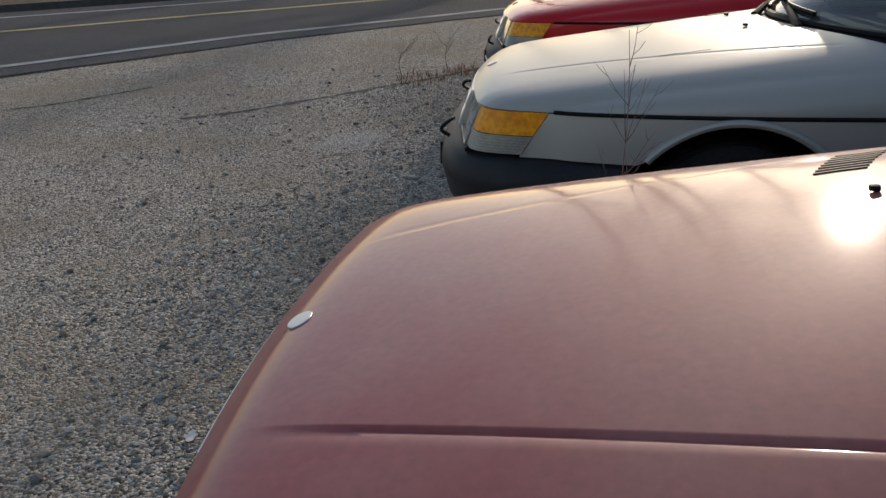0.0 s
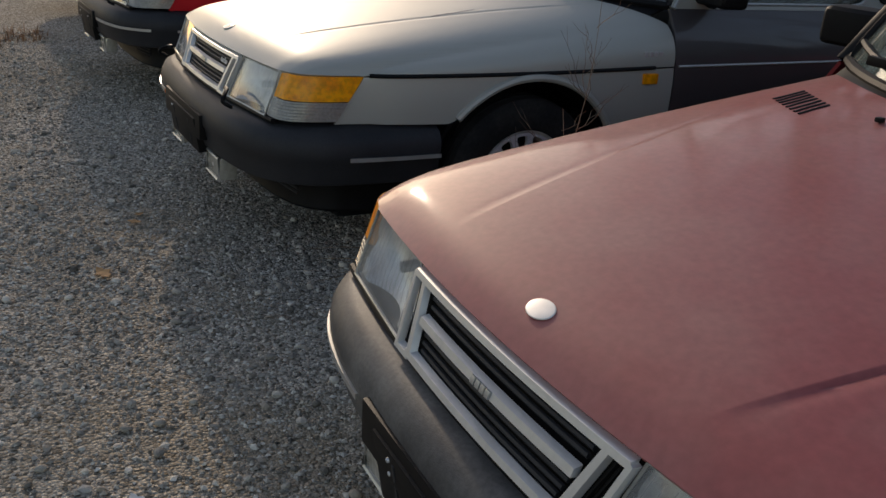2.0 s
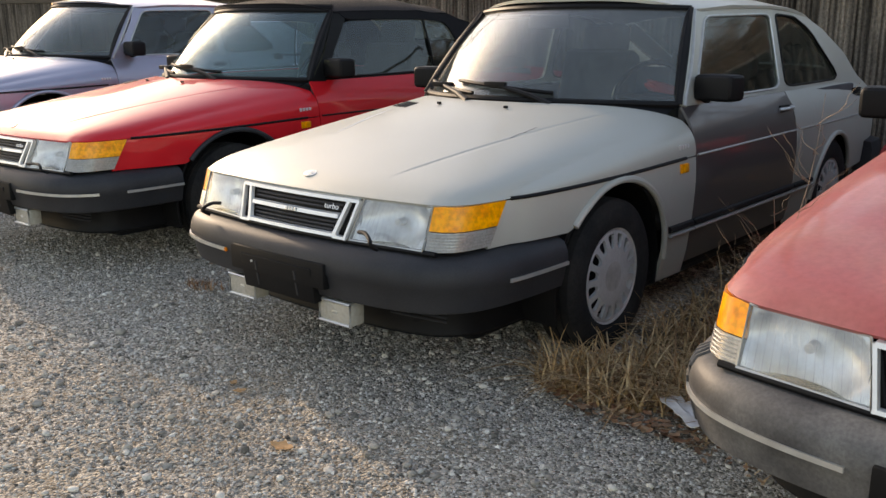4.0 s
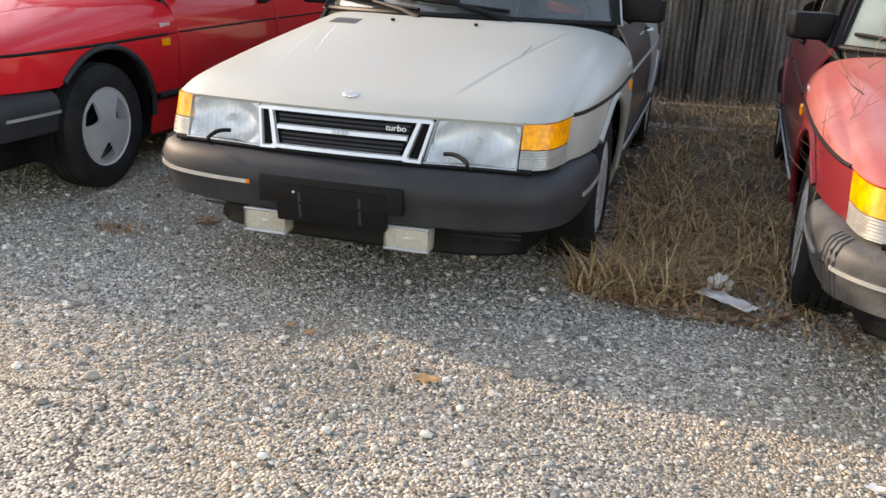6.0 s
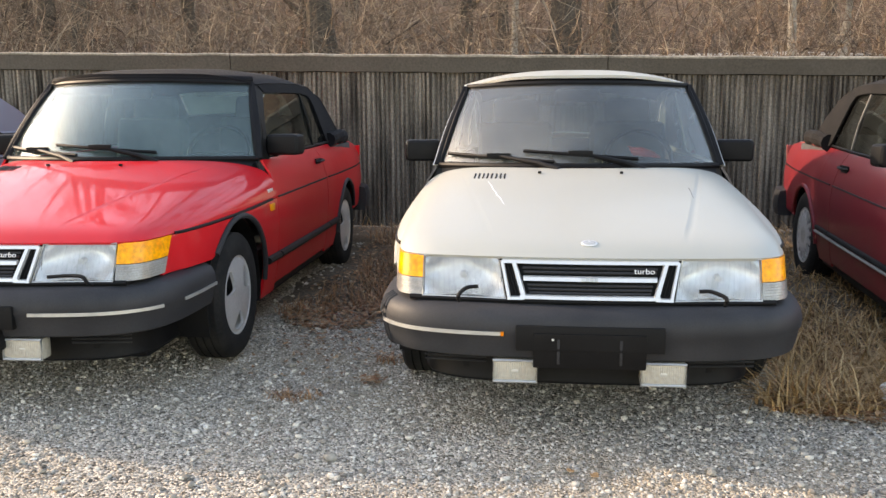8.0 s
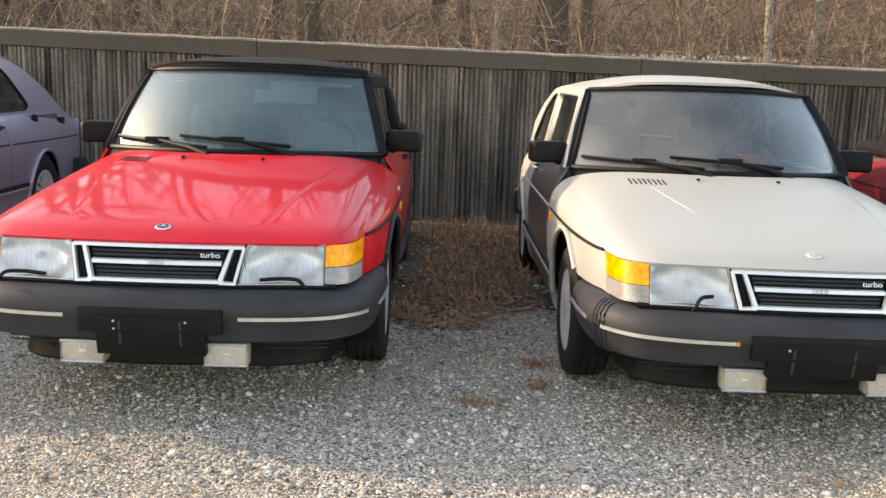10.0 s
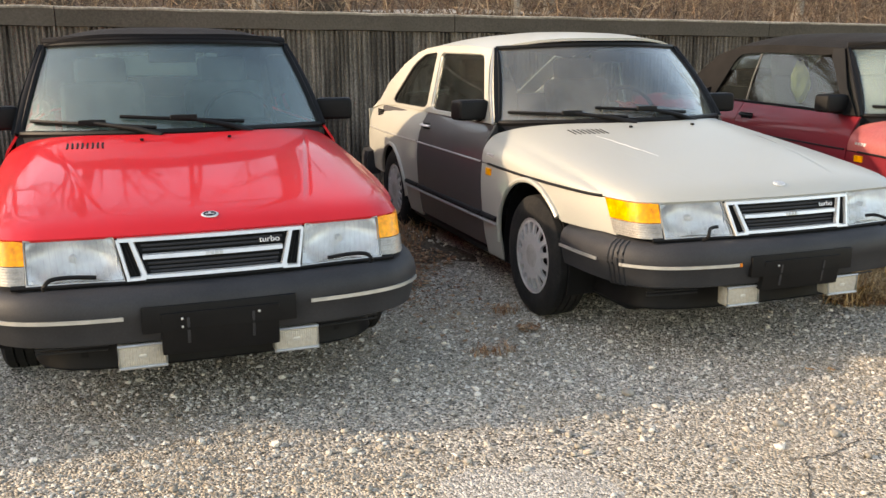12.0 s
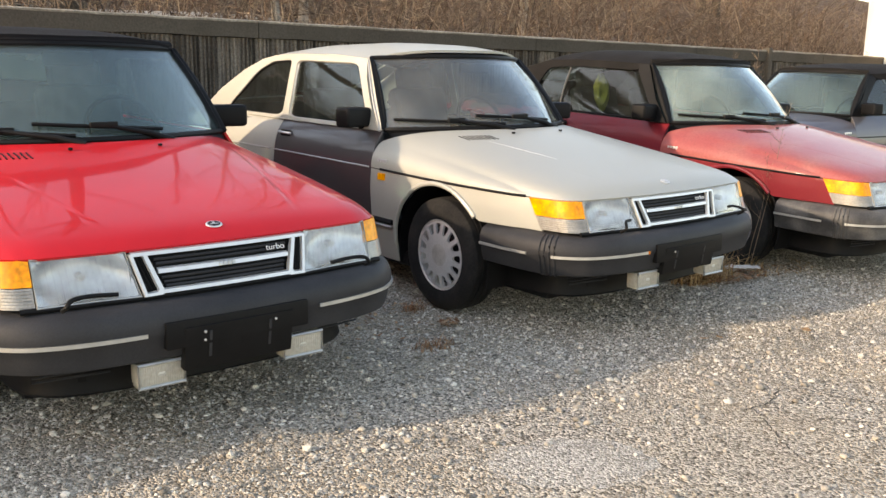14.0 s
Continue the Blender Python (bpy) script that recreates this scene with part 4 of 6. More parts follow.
    # cabin
    part("underbody", box(-0.62, 0.62, 0.25, 4.35, 0.17, 0.42, 0.03), M["black"], car)
    part("engine_bay", box(-0.48, 0.48, 0.12, 1.35, 0.20, 0.66, 0.03), M["black"], car)
    bm = box(-0.64, 0.64, 1.46, 1.84, 0.60, 0.915, 0.04)
    part("dashboard", bm, M["cabin"], car)
    part("bulkhead", box(-0.66, 0.66, 1.20, 1.32, 0.30, 0.80, 0.02), M["black"], car)
    part("cabin_floor", box(-0.74, 0.74, 1.3, 4.30, 0.40, 0.44, 0.01), M["cabin"], car)
    for sx in (-1, 1):
        part("door_lining", box(sx * 0.735 - 0.02, sx * 0.735 + 0.02, 1.56, 3.9, 0.40, 0.925, 0.015), M["cabin"], car)
        seat = part("seat", box(sx * 0.36 - 0.25, sx * 0.36 + 0.25, 2.05, 2.58, 0.50, 0.66, 0.06, seg=3), M["cabin"], car, "dark upholstered front seat")
        bm = box(-0.24, 0.24, -0.07, 0.07, 0.0, 0.56, 0.06, seg=3)
        bm.transform(Matrix.Translation((sx * 0.36, 2.56, 0.60)) @ Matrix.Rotation(-0.28, 4, "X"))
        part("backrest", bm, M["cabin"], seat)
        bm = box(-0.15, 0.15, -0.05, 0.05, 0.0, 0.17, 0.045, seg=3)
        bm.transform(Matrix.Translation((sx * 0.36, 2.73, 1.12)) @ Matrix.Rotation(-0.2, 4, "X"))
        part("headrest", bm, M["cabin"], seat)
    bench = part("rear_bench", box(-0.62, 0.62, 3.05, 3.5, 0.50, 0.66, 0.06), M["cabin"], car)
    bm = box(-0.62, 0.62, -0.07, 0.07, 0, 0.42, 0.05)
    bm.transform(Matrix.Translation((0, 3.50, 0.60)) @ Matrix.Rotation(-0.3, 4, "X"))
    part("bench_back", bm, M["cabin"], bench)
    ring = [Vector((0.19 * math.cos(a), 0, 0.19 * math.sin(a))) for a in np.linspace(0, 2 * math.pi, 32, endpoint=False)]
    mt = Matrix.Translation((0.36, 1.95, 0.93)) @ Matrix.Rotation(-0.45, 4, "X")
    st = part("steering_wheel", tube([mt @ p for p in ring], 0.014, 8, closed=True), M["black"], car)
    part("wheel_boss", tube([mt @ Vector((-0.17, 0, 0)), mt @ Vector((0, 0.02, -0.01)), mt @ Vector((0.17, 0, 0))], [0.015, 0.05, 0.015], 8), M["black"], st)
    return car


CAR_B = pose(0, 0, 0, 0, 0, 1.1)
CAR_A = pose(2.364, -0.128, -0.074, 1.5, 0.8, -0.5)
CAR_C = pose(-2.445, -0.03, 0.025, 0.2, 0, 1.8)
CAR_D = pose(-5.10, 0.12, 0.12, 0, 0, 5.0)
CAR_E = pose(3.70, 2.92, -0.09, 0, 0, -102.0)
car_silver = build_car("champagne silver two-door hatchback with black bumper, parked on gravel", "champagne", "champagne silver", CAR_B, "hatch", "slots", strips=(True, False), door_paint="door_grey")
car_red = build_car("bright red convertible with closed black soft top, parked on gravel", "red", "bright red", CAR_C, "soft", "three", bellows=(False, False), pillar="black", sill="black", alloy="alloy_bright", screen="screen_teal", low_wipers=True)
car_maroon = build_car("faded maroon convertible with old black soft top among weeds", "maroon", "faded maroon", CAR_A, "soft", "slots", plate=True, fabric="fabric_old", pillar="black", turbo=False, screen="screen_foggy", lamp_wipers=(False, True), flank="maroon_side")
car_grey = build_car("pale lavender grey hatchback parked beside the wall", "lavender", "lavender grey", CAR_D, "hatch", "slots", turbo=False, own_bumper=True, strips=(False, False), lamp_wipers=(False, False))
car_dark = build_car("dark charcoal convertible parked across the end of the row", "charcoal", "charcoal", CAR_E, "soft", "slots", turbo=False, pillar="black", fabric="fabric_old", screen="screen_teal")


def cloth(name, m, mat, size, label, seed):
    bm = bmesh.new(); bmesh.ops.create_icosphere(bm, subdivisions=3, radius=1)
    for v in bm.verts:
        v.co = Vector((v.co.x * size[0], v.co.y * size[1], v.co.z * size[2])) * (1 + 0.45 * noise.noise(v.co * 1.7 + Vector((seed, 0, 0))))
    o = part(name, bm, mat); o.matrix_basis = m
    return tagged(o, label, "cloth")


cloth("red_cloth", CAR_B @ pose(0.40, 2.02, 0.97, 0, 20, 10), M["redcloth"], (0.11, 0.05, 0.03), "red cloth draped on the steering wheel inside the silver car", 3)
cloth("yellow_cloth", CAR_A @ pose(-0.36, 2.62, 1.08), M["yellowcloth"], (0.07, 0.07, 0.16), "yellow-green cloth over a seat inside the maroon car", 8)


# ---- ground and wall ----
def island_material(name, colours, rough=0.85, bump=0.0, bump_scale=60, spec=0.25):
    """Each loose piece takes its own colour from a row of colours."""
    m = bpy.data.materials.new(name)
    m.use_nodes = True
    n, l = m.node_tree.nodes, m.node_tree.links
    b = n["Principled BSDF"]
    b.inputs["Roughness"].default_value = rough
    b.inputs["Specular IOR Level"].default_value = spec
    ge = n.new("ShaderNodeNewGeometry")
    cr = n.new("ShaderNodeValToRGB")
    el = cr.color_ramp.elements
    while len(el) < len(colours):
        el.new(0.5)
    for i, c in enumerate(colours):
        el[i].position = i / (len(colours) - 1); el[i].color = (*c, 1)
    l.new(ge.outputs["Random Per Island"], cr.inputs[0])
    tc = n.new("ShaderNodeTexCoord"); nz = n.new("ShaderNodeTexNoise"); nz.inputs["Scale"].default_value = bump_scale; nz.inputs["Detail"].default_value = 4
    l.new(tc.outputs["Object"], nz.inputs[0])
    mp = n.new("ShaderNodeMapRange"); mp.inputs[1].default_value = 0.3; mp.inputs[2].default_value = 0.7; mp.inputs[3].default_value = 0.75; mp.inputs[4].default_value = 1.2
    l.new(nz.outputs[0], mp.inputs[0])
    ml = n.new("ShaderNodeMix"); ml.data_type = "RGBA"; ml.blend_type = "MULTIPLY"; ml.inputs[0].default_value = 1
    l.new(cr.outputs[0], ml.inputs[6]); l.new(mp.outputs[0], ml.inputs[7]); l.new(ml.outputs[2], b.inputs["Base Color"])
    if bump:
        bp = n.new("ShaderNodeBump"); bp.inputs["Strength"].default_value = bump; bp.inputs["Distance"].default_value = 0.01
        l.new(nz.outputs[0], bp.inputs["Height"]); l.new(bp.outputs[0], b.inputs["Normal"])
    return m


def ground_material(name, pale, dark, brown, cell=75.0, relief=0.5):
    """Small stones set in grit, with wide patches of brown dirt."""
    m = bpy.data.materials.new(name)
    m.use_nodes = True
    n, l = m.node_tree.nodes, m.node_tree.links
    b = n["Principled BSDF"]
    b.inputs["Roughness"].default_value = 0.97; b.inputs["Specular IOR Level"].default_value = 0.03
    tc = n.new("ShaderNodeTexCoord")
    vo = n.new("ShaderNodeTexVoronoi"); vo.inputs["Scale"].default_value = cell; l.new(tc.outputs["Object"], vo.inputs[0])
    sp = n.new("ShaderNodeSeparateColor"); l.new(vo.outputs["Color"], sp.inputs[0])
    cr = n.new("ShaderNodeValToRGB"); e = cr.color_ramp.elements
    e[0].position, e[0].color = 0.0, (*dark, 1)
    e[1].position, e[1].color = 1.0, (*pale, 1)
    l.new(sp.outputs[0], cr.inputs[0])
    big = n.new("ShaderNodeTexNoise"); big.inputs["Scale"].default_value = 0.9; big.inputs["Detail"].default_value = 8; big.inputs["Roughness"].default_value = 0.65
    l.new(tc.outputs["Object"], big.inputs[0])
    mr = n.new("ShaderNodeMapRange"); mr.inputs[1].default_value = 0.42; mr.inputs[2].default_value = 0.66; mr.inputs[4].default_value = 0.7
    l.new(big.outputs[0], mr.inputs[0])
    mx = n.new("ShaderNodeMix"); mx.data_type = "RGBA"; mx.inputs[7].default_value = (*brown, 1)
    l.new(mr.outputs[0], mx.inputs[0]); l.new(cr.outputs[0], mx.inputs[6])
    fi = n.new("ShaderNodeTexNoise"); fi.inputs["Scale"].default_value = 240; fi.inputs["Detail"].default_value = 3; l.new(tc.outputs["Object"], fi.inputs[0])
    fm = n.new("ShaderNodeMapRange"); fm.inputs[1].default_value = 0.3; fm.inputs[2].default_value = 0.7; fm.inputs[3].default_value = 0.65; fm.inputs[4].default_value = 1.3
    l.new(fi.outputs[0], fm.inputs[0])
    ml = n.new("ShaderNodeMix"); ml.data_type = "RGBA"; ml.blend_type = "MULTIPLY"; ml.inputs[0].default_value = 1
    l.new(mx.outputs[2], ml.inputs[6]); l.new(fm.outputs[0], ml.inputs[7]); l.new(ml.outputs[2], b.inputs["Base Color"])
    bp = n.new("ShaderNodeBump"); bp.inputs["Strength"].default_value = relief; bp.inputs["Distance"].default_value = 0.012; bp.invert = True
    l.new(vo.outputs["Distance"], bp.inputs["Height"]); l.new(bp.outputs[0], b.inputs["Normal"])
    return m


def wall_material():
    m = material("weathered_concrete", (0.150, 0.127, 0.102), 0.92, var=0.75, var_scale=1.3, fine=0.35, fine_scale=45, tint=(0.075, 0.064, 0.053), bump=0.5, bump_scale=70, spec=0.2)
    n, l = m.node_tree.nodes, m.node_tree.links
    b = n["Principled BSDF"]
    src = b.inputs["Base Color"].links[0].from_socket
    # dark and pale runs of water, long from top to bottom
    tc = n.new("ShaderNodeTexCoord"); mp = n.new("ShaderNodeMapping"); mp.inputs["Scale"].default_value = (9, 1, 0.7)
    nz = n.new("ShaderNodeTexNoise"); nz.inputs["Scale"].default_value = 1.6; nz.inputs["Detail"].default_value = 6
    l.new(tc.outputs["Object"], mp.inputs[0]); l.new(mp.outputs[0], nz.inputs[0])
    mr = n.new("ShaderNodeMapRange"); mr.inputs[1].default_value = 0.3; mr.inputs[2].default_value = 0.7; mr.inputs[3].default_value = 0.32; mr.inputs[4].default_value = 1.7
    l.new(nz.outputs[0], mr.inputs[0])
    ml = n.new("ShaderNodeMix"); ml.data_type = "RGBA"; ml.blend_type = "MULTIPLY"; ml.inputs[0].default_value = 1
    l.new(src, ml.inputs[6]); l.new(mr.outputs[0], ml.inputs[7]); l.new(ml.outputs[2], b.inputs["Base Color"])
    return m


M["gravel"] = ground_material("grey_gravel_ground", (0.80, 0.725, 0.615), (0.075, 0.067, 0.056), (0.40, 0.325, 0.23), 105.0, 1.0)
M["pale_gravel"] = ground_material("pale_fine_gravel", (0.72, 0.68, 0.61), (0.20, 0.185, 0.16), (0.40, 0.36, 0.30), 120.0, 0.8)
M["asphalt"] = ground_material("worn_asphalt", (0.17, 0.165, 0.16), (0.075, 0.073, 0.07), (0.115, 0.105, 0.095), 110, 0.25)
M["concrete"] = wall_material()
M["cap"] = material("concrete_cap", (0.088, 0.075, 0.060), 0.92, var=0.9, var_scale=2.2, fine=0.18, fine_scale=50, tint=(0.07, 0.06, 0.047), bump=0.4, bump_scale=60, spec=0.2)
# paler colour for the strip along the cap's top edge
M["cap_edge"] = material("pale_concrete_edge", (0.30, 0.265, 0.215), 0.92, var=0.8, var_scale=3, fine=0.3, fine_scale=40, tint=(0.16, 0.14, 0.11), bump=0.5, bump_scale=50, spec=0.2)
M["dirt"] = material("dark_brown_dirt", (0.105, 0.080, 0.058), 0.95, var=0.8, var_scale=2.2, fine=0.5, fine_scale=50, tint=(0.20, 0.165, 0.125), bump=0.9, bump_scale=60, spec=0.1)
M["litter"] = material("brown_leaf_litter", (0.135, 0.088, 0.058), 0.95, var=0.7, var_scale=0.5, fine=0.5, fine_scale=9, tint=(0.10, 0.068, 0.048), bump=0.6, bump_scale=12, spec=0.1)
M["pale_path"] = material("pale_gravel_path", (0.42, 0.38, 0.32), 0.95, var=0.4, var_scale=0.8, fine=0.2, fine_scale=20, spec=0.1)
M["stones"] = island_material("mixed_gravel_stones", [(0.085, 0.078, 0.067), (0.45, 0.41, 0.345), (0.16, 0.146, 0.124), (0.70, 0.645, 0.555), (0.36, 0.305, 0.24), (0.74, 0.69, 0.60), (0.25, 0.228, 0.195), (0.70, 0.66, 0.59)], 0.95, spec=0.05)
M["bark"] = material("grey_brown_bark", (0.095, 0.076, 0.058), 0.95, var=0.6, var_scale=5, fine=0.4, fine_scale=30, tint=(0.06, 0.048, 0.038), bump=0.8, bump_scale=25, spec=0.1)
M["pale_bark"] = material("pale_mottled_bark", (0.36, 0.31, 0.25), 0.9, var=0.8, var_scale=4, fine=0.3, fine_scale=20, tint=(0.16, 0.13, 0.10), bump=0.4, bump_scale=20, spec=0.1)
M["brush"] = island_material("dry_brush_twigs", [(0.035, 0.027, 0.022), (0.15, 0.105, 0.075), (0.24, 0.175, 0.125), (0.075, 0.050, 0.036), (0.36, 0.28, 0.20), (0.14, 0.078, 0.050), (0.045, 0.032, 0.024), (0.25, 0.18, 0.12)], 0.9)
M["straw"] = island_material("dry_grass", [(0.30, 0.165, 0.075), (0.54, 0.36, 0.18), (0.40, 0.245, 0.115), (0.66, 0.48, 0.27), (0.18, 0.09, 0.042), (0.34, 0.22, 0.10)], 0.8)
M["deadleaf"] = island_material("dead_leaves", [(0.22, 0.105, 0.055), (0.34, 0.165, 0.085), (0.46, 0.29, 0.165), (0.16, 0.085, 0.05), (0.30, 0.18, 0.105), (0.52, 0.36, 0.22)], 0.85)
M["paperw"] = material("dirty_white_paper", (0.70, 0.68, 0.65), 0.8, var=0.5, var_scale=18, tint=(0.45, 0.36, 0.28))
M["tanleaf"] = material("tan_dry_leaf", (0.48, 0.27, 0.12), 0.8, var=0.4, var_scale=25)
M["yellowline"] = material("worn_yellow_road_paint", (0.50, 0.40, 0.16), 0.8, var=0.6, var_scale=3, fine=0.3, fine_scale=60, tint=(0.22, 0.19, 0.12))
M["whiteline"] = material("worn_white_road_paint", (0.42, 0.42, 0.40), 0.8, var=0.7, var_scale=3, fine=0.3, fine_scale=60, tint=(0.18, 0.18, 0.17))
M["crack"] = material("dark_crack_fill", (0.07, 0.062, 0.052), 0.95, var=0.5, var_scale=10)
M["housewhite"] = material("white_siding", (0.75, 0.75, 0.73), 0.7, var=0.2, var_scale=2)
M["darkpane"] = material("dark_window_pane", (0.03, 0.035, 0.04), 0.1)


def ground_z(x, y):
    s = -0.022 * (x - max(-0.9, min(0.9, x)))
    s = max(-0.12, min(0.10, s))
    s += 0.05 * max(0.0, min(1.0, (y - 1.2) / 2.5))
    if x > 0.9:
        s += min(1.0, (x - 0.9) / 1.0) * max(0.0, min(1.0, (4.2 - x) / 0.8)) * 0.05 * max(0.0, min(1.0, (y - 1.2) / 2.0))
    return s


def ground_bump(x, y):
    """Shallow unevenness of the lot, fading out at its edge."""
    k = max(0.0, min(1.0, (x + 11) / 1.5)) * max(0.0, min(1.0, (y + 8) / 1.5)) * max(0.0, min(1.0, (9 - x) / 1.5))
    return 0.008 * k * noise.noise((x * 1.3, y * 1.3, 0))


def build_ground():
    xs = sorted(set(np.round(np.concatenate([np.linspace(-300, -12, 20), np.linspace(-12, 10, 111), np.linspace(10, 300, 20)]), 3)))
    ys = sorted(set(np.round(np.concatenate([np.linspace(-300, -9, 20), np.linspace(-9, 8, 86), np.linspace(8, 300, 20)]), 3)))
    bm = bmesh.new()
    vs = [[bm.verts.new((x, y, ground_z(x, y) + ground_bump(x, y))) for y in ys] for x in xs]
    for i in range(len(xs) - 1):
        for j in range(len(ys) - 1):
            bm.faces.new((vs[i][j], vs[i + 1][j], vs[i + 1][j + 1], vs[i][j + 1]))
    return tagged(part("ground", bm, M["gravel"], recalc=False), "grey gravel and worn asphalt lot", "ground", kind="structure")


ground = build_ground()
WALL_Y, WALL_TOP, WALL_SLOPE = 5.45, 1.708, -0.016


def wall_y(x):
    return WALL_Y + 0.02 * x


def build_wall():
    bm = bmesh.new()
    rng = random.Random(3)
    x, cols = -18.0, []
    while x < 24:
        w = rng.uniform(0.036, 0.056); d = rng.uniform(0.020, 0.042)
        for dx, o in ((0, 0), (0.22 * w, -d), (0.60 * w, -d * rng.uniform(0.6, 1.1)), (0.80 * w, 0)):
            cols.append((x + dx, o))
        x += w
    zs = [-0.4, 0.1, 0.35, 0.6, 0.85, 1.1, 1.3, 1.49]
    prev = None
    for cx, o in cols:
        cur = [bm.verts.new((cx, wall_y(cx) + o * (0.6 + 0.8 * abs(noise.noise((cx * 9, z * 2.5, 0)))), (z if z < 1.4 else WALL_TOP - 0.17) + WALL_SLOPE * cx)) for z in zs]
        if prev:
            for k in range(len(zs) - 1):
                bm.faces.new((prev[k], cur[k], cur[k + 1], prev[k + 1]))
        prev = cur
    bmesh.ops.recalc_face_normals(bm, faces=bm.faces)
    bmesh.ops.solidify(bm, geom=bm.faces[:], thickness=0.25)
    tagged(part("wall_back", bm, M["concrete"], sharp=28), "weathered fluted concrete retaining wall", "wall", kind="structure")
    x0 = -18.0
    rng = random.Random(5)
    while x0 < 24:
        x1 = x0 + rng.uniform(3.2, 3.8)
        sec = [(0.26, -0.165), (-0.045, -0.165), (-0.052, -0.022), (-0.046, -0.018), (0.26, -0.016)]
        lip = [(0.26, -0.016), (-0.058, -0.024), (-0.060, -0.008), (-0.040, 0.003), (0.26, 0.004)]
        def cap(u, v, x0=x0, x1=x1, row=sec):
            x = x0 + 0.004 + (x1 - x0 - 0.008) * u
            o, z = row[int(round(v * 5)) % 5]
            return Vector((x, wall_y(x) + o + 0.005 * noise.noise((x * 4, v * 3, 0)), WALL_TOP + z + WALL_SLOPE * x + 0.007 * noise.noise((x * 3, z * 9, 5))))
        beam = None
        for nm, row, mat in (("wall_cap", sec, M["cap"]), ("cap_edge", lip, M["cap_edge"])):
            bm = grid(60, 5, lambda u, v: cap(u, v, row=row))
            bmesh.ops.remove_doubles(bm, verts=bm.verts, dist=0.0005)
            bmesh.ops.holes_fill(bm, edges=[e for e in bm.edges if e.is_boundary])
            ob = part(nm, bm, mat, beam, sharp=30)
            if beam is None:
                beam = tagged(ob, "weathered concrete beam along the wall's top", "wall", kind="structure")
        x0 = x1
    post = box(-0.045, 0.045, -0.10, 0.02, -0.2, 1.60, 0.01)
    post.transform(Matrix.Translation((9.1, wall_y(9.1), 0)))
    tagged(part("wall_post", post, M["cap"]), "concrete post in the wall", "wall", kind="structure")


build_wall()


def hill_z(x, y):
    d = max(0.0, y - (wall_y(x) + 0.2))
    return 1.46 - 0.016 * x + 0.075 * d + max(0, d - 15) * 0.17 + 0.18 * noise.noise((x * 0.25, y * 0.25, 2)) * min(1, d)


def build_hill():
    def fn(u, v):
        x = -90 + 190 * u
        y = wall_y(x) + 0.24 + 90 * v ** 1.7
        return Vector((x, y, hill_z(x, y)))
    tagged(part("hillside", grid(140, 60, fn), M["litter"]), "brown leaf-covered hillside behind the wall", "hillside", kind="structure")
    def path(u, v):
        x = -1.6 + 9.5 * u
        y = 15.6 + 0.16 * x + (v - 0.5) * 1.1 + 0.25 * noise.noise((x, v, 4))
        return Vector((x, y, hill_z(x, y) + 0.06))
    tagged(part("path", grid(30, 4, path, 0.02), M["pale_path"]), "pale gravel track among the brush", "path", kind="structure")


build_hill()


# ---- road and broken asphalt in front ----
def strip_along(name, p0, p1, width, z, mat, n=40, wob=0.0, seed=0, label="", category="road", kind="structure", cols=2):
    a, b = Vector((*p0, 0)), Vector((*p1, 0))
    d = (b - a).normalized(); nr = Vector((-d.y, d.x, 0))
    def fn(u, v):
        p = a.lerp(b, u)
        w = width * (1 + wob * noise.noise((u * 40, seed, 1))) if wob else width
        p = p + nr * ((v - 0.5) * w + (0.9 * width * wob * noise.noise((u * 9, seed, 7)) if wob else 0))
        return Vector((p.x, p.y, ground_z(p.x, p.y) + z + ground_bump(p.x, p.y)))
    return tagged(part(name, grid(n, cols, fn, 0.0), mat, recalc=False), label, category, kind=kind)


# the road runs past the lot's corner
RD = Vector((-0.80, 0.60)).normalized()
RN = Vector((-0.60, -0.80)).normalized()
Y0 = Vector((-7.0, -4.75))
def along_road(s, off):
    p = Y0 + RD * s + RN * off
    return (p.x, p.y)


strip_along("road", along_road(-40, -0.25), along_road(60, -0.25), 4.8, 0.010, M["asphalt"], 320, label="grey worn asphalt road", cols=24)
strip_along("road_line", along_road(-40, 0.0), along_road(60, 0.0), 0.14, 0.016, M["yellowline"], 240, label="faded yellow line on the road")
strip_along("road_line", along_road(-40, 1.45), along_road(60, 1.45), 0.12, 0.016, M["whiteline"], 240, label="faded white edge line on the road")
strip_along("road_line", along_road(-40, -2.2), along_road(60, -2.2), 0.12, 0.016, M["whiteline"], 240, label="faded white edge line on the road")
kb = bmesh.new()
pts = [Vector((*along_road(s, 2.35), 0.06)) for s in range(-40, 61, 4)]
tube(pts, 0.16, 6, kb)
tagged(part("kerb", kb, M["crack"]), "low dark kerb beyond the road", "kerb", kind="structure")
strip_along("verge", along_road(-40, 4.4), along_road(60, 4.4), 4.0, 0.02, M["litter"], 60, label="dry brown verge beyond the road", category="verge")
